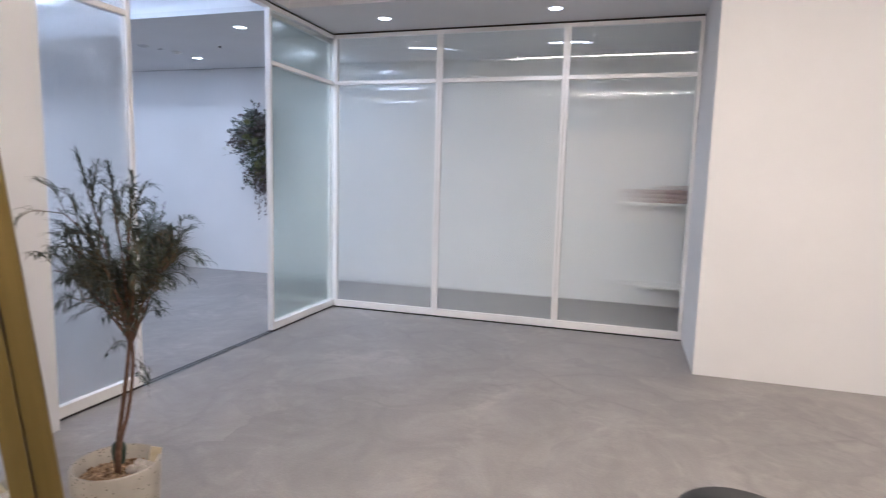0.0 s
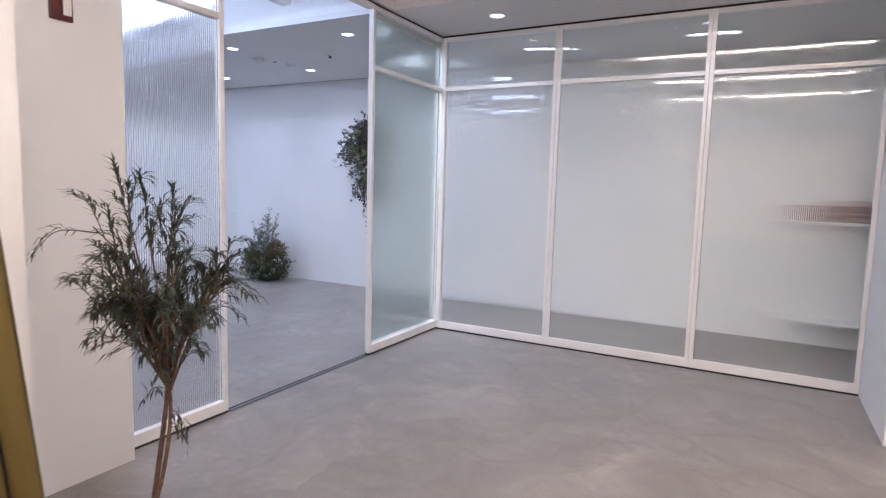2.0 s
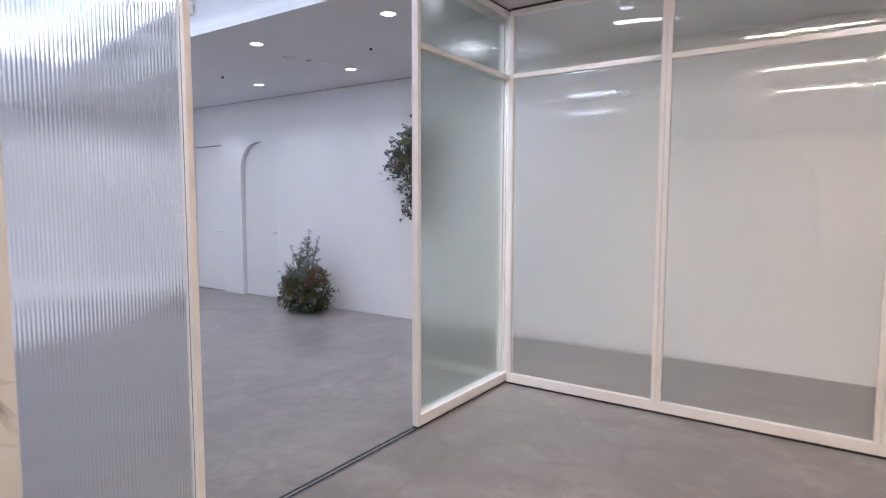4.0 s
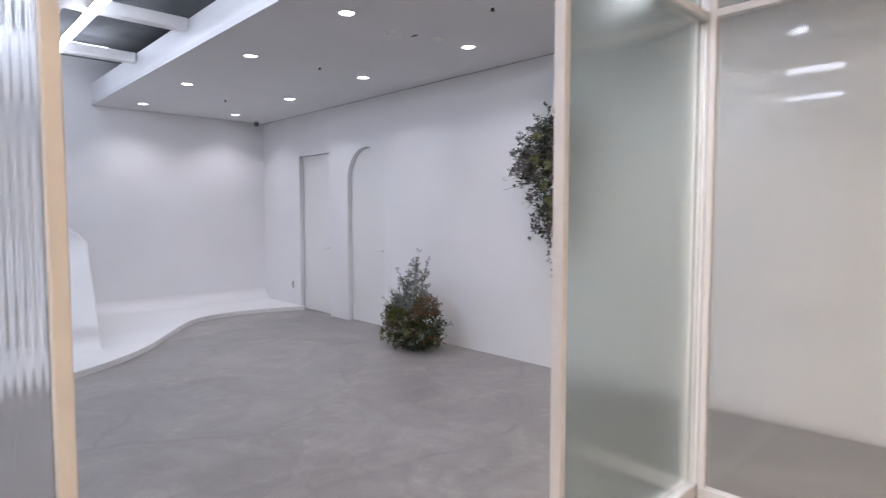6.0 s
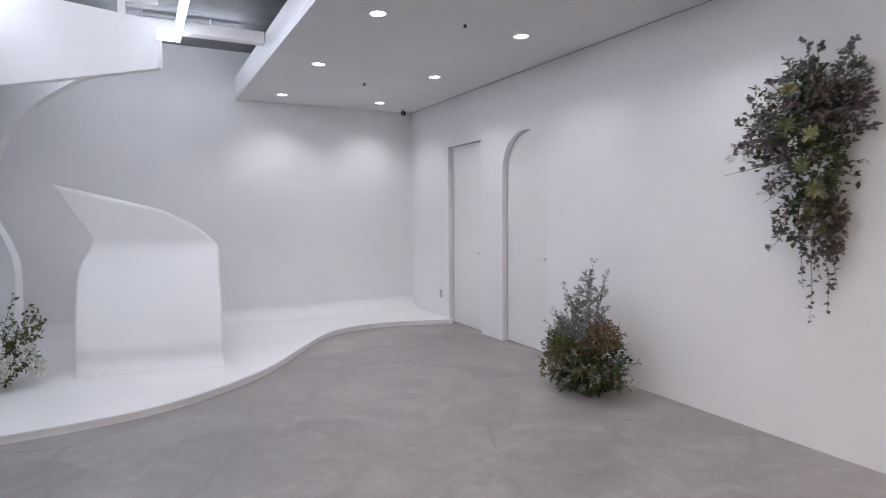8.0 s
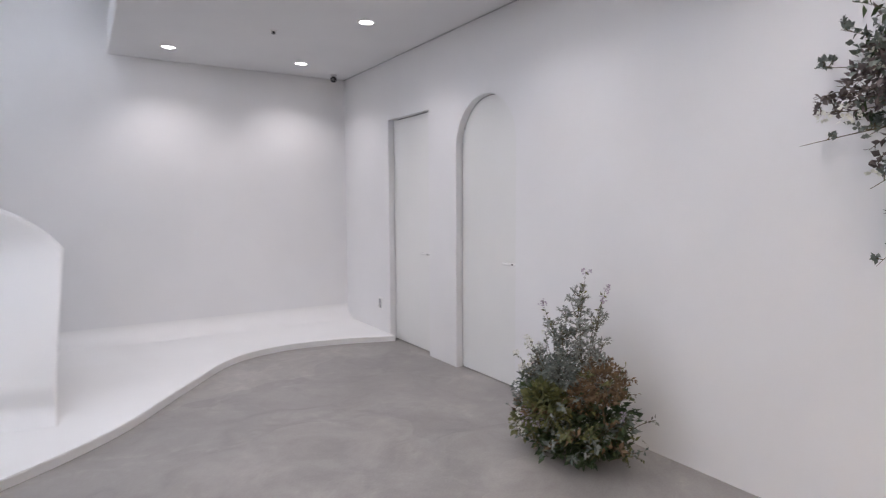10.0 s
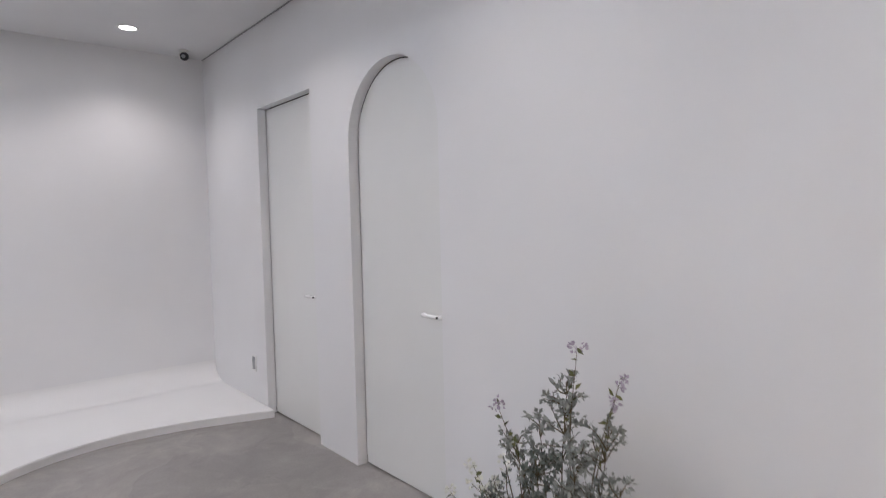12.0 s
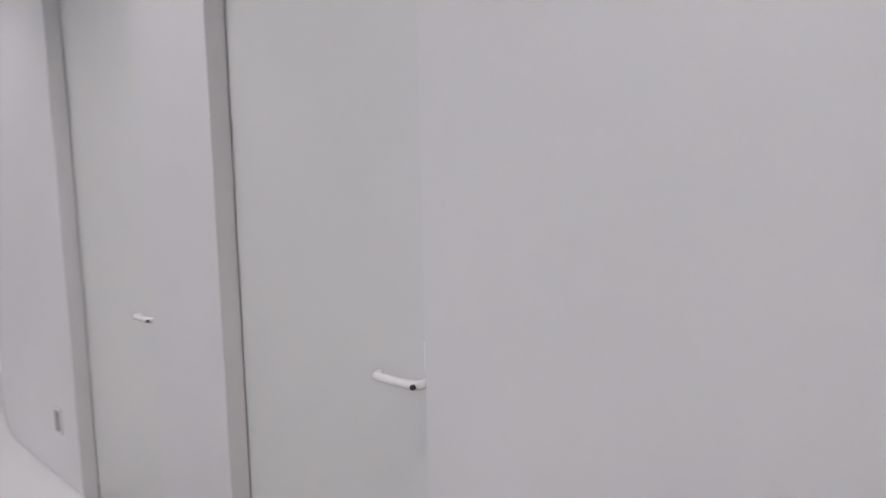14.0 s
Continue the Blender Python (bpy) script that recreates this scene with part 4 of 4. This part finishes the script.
    for kind, mat, label in (("mist", MIST, "misty grey spires"), ("sage", SAGE, "small grey-green leaves"), ("forest", FOREST, "dark green leaves"), ("moss", MOSS, "broad yellow-green leaves"), ("smoke", SMOKE, "smoky russet florets"), ("lilac", LILAC, "pale lilac florets"), ("petal", PETAL, "tiny white flowers")):
        tagged(part(kind + "_foliage", kinds[kind], mat, bush, label), kind="stuff")


floor_bush()


def wall_bush():
    c = Vector((-4.20, Y_DOOR, 1.52))
    bush = empty("hanging_flower_arrangement", Matrix.Translation(c), "tapering arrangement of dark foliage hung on the white wall", "flower arrangement")
    stems = bmesh.new()
    kinds = {k: bmesh.new() for k in ("sage", "forest", "moss", "plum", "petal")}

    def reach(z):
        """Half width left and right of the axis at a height."""
        if z > 0.25:
            f = (0.70 - z) / 0.45
            return 0.12 + 0.36 * f ** 0.6, 0.12 + 0.20 * max(0.0, f) ** 0.7
        f = max(0.0, (z + 0.78) / 1.03)
        return 0.03 + 0.46 * f ** 2.0, 0.03 + 0.28 * f ** 0.9

    def spread(kind, n, z0, z1, count, length, width, curl=0.05, x0=-1.0, x1=1.0):
        for _ in range(n):
            z = rng.uniform(z0, z1)
            left, right = reach(z)
            u = rng.uniform(x0, x1)
            x = u * (right if u > 0 else left)
            d = rng.uniform(0.05, 0.36) * (1 - 0.55 * abs(u)) * (0.35 + 0.65 * min(1, (z + 0.78) / 0.9))
            end = Vector((x, -0.02 - d, z))
            start = Vector((x * 0.35, -0.02 - d * 0.3, z * 0.6 + 0.08))
            sprig(stems, kinds[kind], start, end, count, length, width, curl)
    for x, y, z, sx, sz, n, kind in ((0.06, -0.15, 0.08, 0.13, 0.28, 520, "forest"), (0.06, -0.12, -0.25, 0.10, 0.24, 480, "plum"), (-0.12, -0.17, 0.26, 0.20, 0.14, 520, "plum"), (-0.14, -0.20, 0.32, 0.18, 0.14, 240, "sage"), (0.14, -0.16, 0.36, 0.16, 0.16, 560, "plum"), (-0.04, -0.14, 0.50, 0.10, 0.12, 320, "sage"), (0.18, -0.12, 0.50, 0.07, 0.09, 160, "sage"), (-0.28, -0.12, 0.20, 0.10, 0.10, 150, "plum"), (0.0, -0.12, 0.38, 0.14, 0.14, 260, "forest")):
        cloud(kinds[kind], (x, y, z), (sx, 0.14, sz), n, 0.032, 0.022)
    for x, z in ((0.10, 0.20), (0.06, 0.05), (0.12, -0.08), (-0.04, 0.26), (-0.02, 0.44)):
        rosette(kinds["moss"], Vector((x, -0.29, z)), (Vector((0.1, -0.8, 0.1)) + any_way() * 0.4).normalized(), 11, 0.062, 0.028)
    spread("forest", 16, -0.45, 0.45, 13, 0.055, 0.034)
    spread("forest", 10, 0.30, 0.62, 14, 0.042, 0.028)
    spread("moss", 16, -0.30, 0.30, 11, 0.062, 0.036, 0.05, -0.3, 0.8)
    spread("plum", 30, -0.45, 0.40, 15, 0.032, 0.025)
    spread("plum", 26, 0.0, 0.62, 16, 0.029, 0.023)
    spread("sage", 18, 0.0, 0.40, 15, 0.024, 0.018, 0.04, -1.0, -0.5)
    # loose arms that break the outline
    for x, z, kind in ((-0.50, 0.34, "sage"), (-0.47, 0.16, "plum"), (-0.50, 0.03, "sage"), (-0.40, 0.46, "sage"), (-0.30, 0.56, "plum"), (-0.06, 0.73, "sage"), (0.02, 0.68, "plum"), (0.20, 0.69, "sage"), (0.26, 0.57, "plum"), (0.33, 0.40, "plum"), (0.30, 0.22, "plum"), (-0.26, -0.14, "sage"), (-0.20, -0.34, "plum"), (-0.24, -0.42, "sage"), (0.18, -0.28, "plum"), (0.16, -0.46, "plum")):
        end = Vector((x, -0.06 - 0.10 * rng.random(), z))
        spire(stems, kinds[kind], Vector((x * 0.45, -0.13, z * 0.6 + 0.06)), end, 0.075, 90, 0.025, 0.019, 0.4)
    for x, z in ((-0.02, -0.78), (0.07, -0.72), (-0.06, -0.62), (0.12, -0.60), (0.02, -0.52), (0.10, -0.48)):
        sprig(stems, kinds["plum"], Vector((x * 0.6, -0.08, z + 0.32)), Vector((x, -0.06, z)), 11, 0.036, 0.025, 0.03, 0.9, 0.2, 0.3)
    for _ in range(18):
        z = rng.uniform(-0.1, 0.45)
        bloom(kinds["petal"], Vector((rng.uniform(-0.36, 0.05), -rng.uniform(0.18, 0.34), z)), 0.014, 9, 0.018)
    tagged(part("stems", stems, TWIG, bush), kind="stuff")
    for kind, mat, label in (("sage", SAGE, "grey-green leaves"), ("forest", FOREST, "dark green leaves"), ("moss", MOSS, "yellow-green leaves"), ("plum", PLUM, "small plum-brown leaves"), ("petal", PETAL, "small white flowers")):
        tagged(part(kind + "_foliage", kinds[kind], mat, bush, label), kind="stuff")


wall_bush()


def white_flowers():
    c = Vector((-7.75, 2.42, PLINTH))
    bush = empty("white_flower_arrangement", Matrix.Translation(c), "green bush with white flower heads on the platform", "flower arrangement")
    stems, green, white = bmesh.new(), bmesh.new(), bmesh.new()
    for _ in range(60):
        a, r = rng.uniform(0, 360), rng.uniform(0.05, 0.34)
        end = Vector((r * math.cos(radians(a)), r * math.sin(radians(a)), rng.uniform(0.1, 0.72) * (1.1 - r)))
        sprig(stems, green, Vector((0, 0, 0.02)).lerp(end, 0.3), end, 16, 0.055, 0.028)
    for _ in range(16):
        a, z = rng.uniform(-85, 75), rng.uniform(0.08, 0.56)
        r = rng.uniform(0.24, 0.36) * (1.15 - 0.5 * z)
        bloom(white, Vector((r * math.cos(radians(a)), r * math.sin(radians(a)), z)), 0.052, 110, 0.032)
    tagged(part("stems", stems, TWIG, bush), kind="stuff")
    tagged(part("foliage", green, MOSS, bush, "green leaves"), kind="stuff")
    tagged(part("flower_heads", white, PETAL, bush, "white flower heads"), kind="stuff")


white_flowers()


# ---- corridor behind the glass ----
def corridor_shelf(z):
    s = empty("wall_shelf", Matrix.Translation((1.35, Y_DOOR, z)), "floating white shelf board on the corridor wall", "shelf", "corridor wall shelves")
    part("board", box((-0.85, -0.30, 0), (0.85, -0.001, 0.022), 0.002), FRAME, s)
    for x in (-0.6, 0.6):
        part("bracket", box((x - 0.01, -0.24, -0.05), (x + 0.01, -0.001, 0), 0.002), FRAME, s)


for z in (0.24, 1.11):
    corridor_shelf(z)
for x, n in ((0.72, 3), (1.06, 4), (1.42, 3), (1.8, 2)):
    for k in range(n):
        cloth = box((-0.16, -0.12, 0), (0.16, 0.12, 0.045), 0.018)
        solid("folded_cloth", cloth, BLUSH, "folded dusty pink cloth lying on the shelf", "cloth", "folded cloths", smooth=True, m=pose(x, Y_DOOR - 0.15, 1.132 + 0.046 * k, 0, 0, 2 * k))


def stool():
    s = empty("black_stool", Matrix.Translation((0.74, 1.72, 0)), "round black stool on the grey floor", "stool")
    part("seat", lathe([(0.001, 0.40), (0.16, 0.40), (0.175, 0.41), (0.175, 0.43), (0.165, 0.44), (0.001, 0.443)], 40, False), BLACK, s, "", True)
    for k in range(4):
        a = math.pi / 4 + math.pi / 2 * k
        part("leg", tube(bmesh.new(), [Vector((0.12 * math.cos(a), 0.12 * math.sin(a), 0.40)), Vector((0.17 * math.cos(a), 0.17 * math.sin(a), 0.0))], 0.012, 0.010, 10), BLACK, s)


stool()
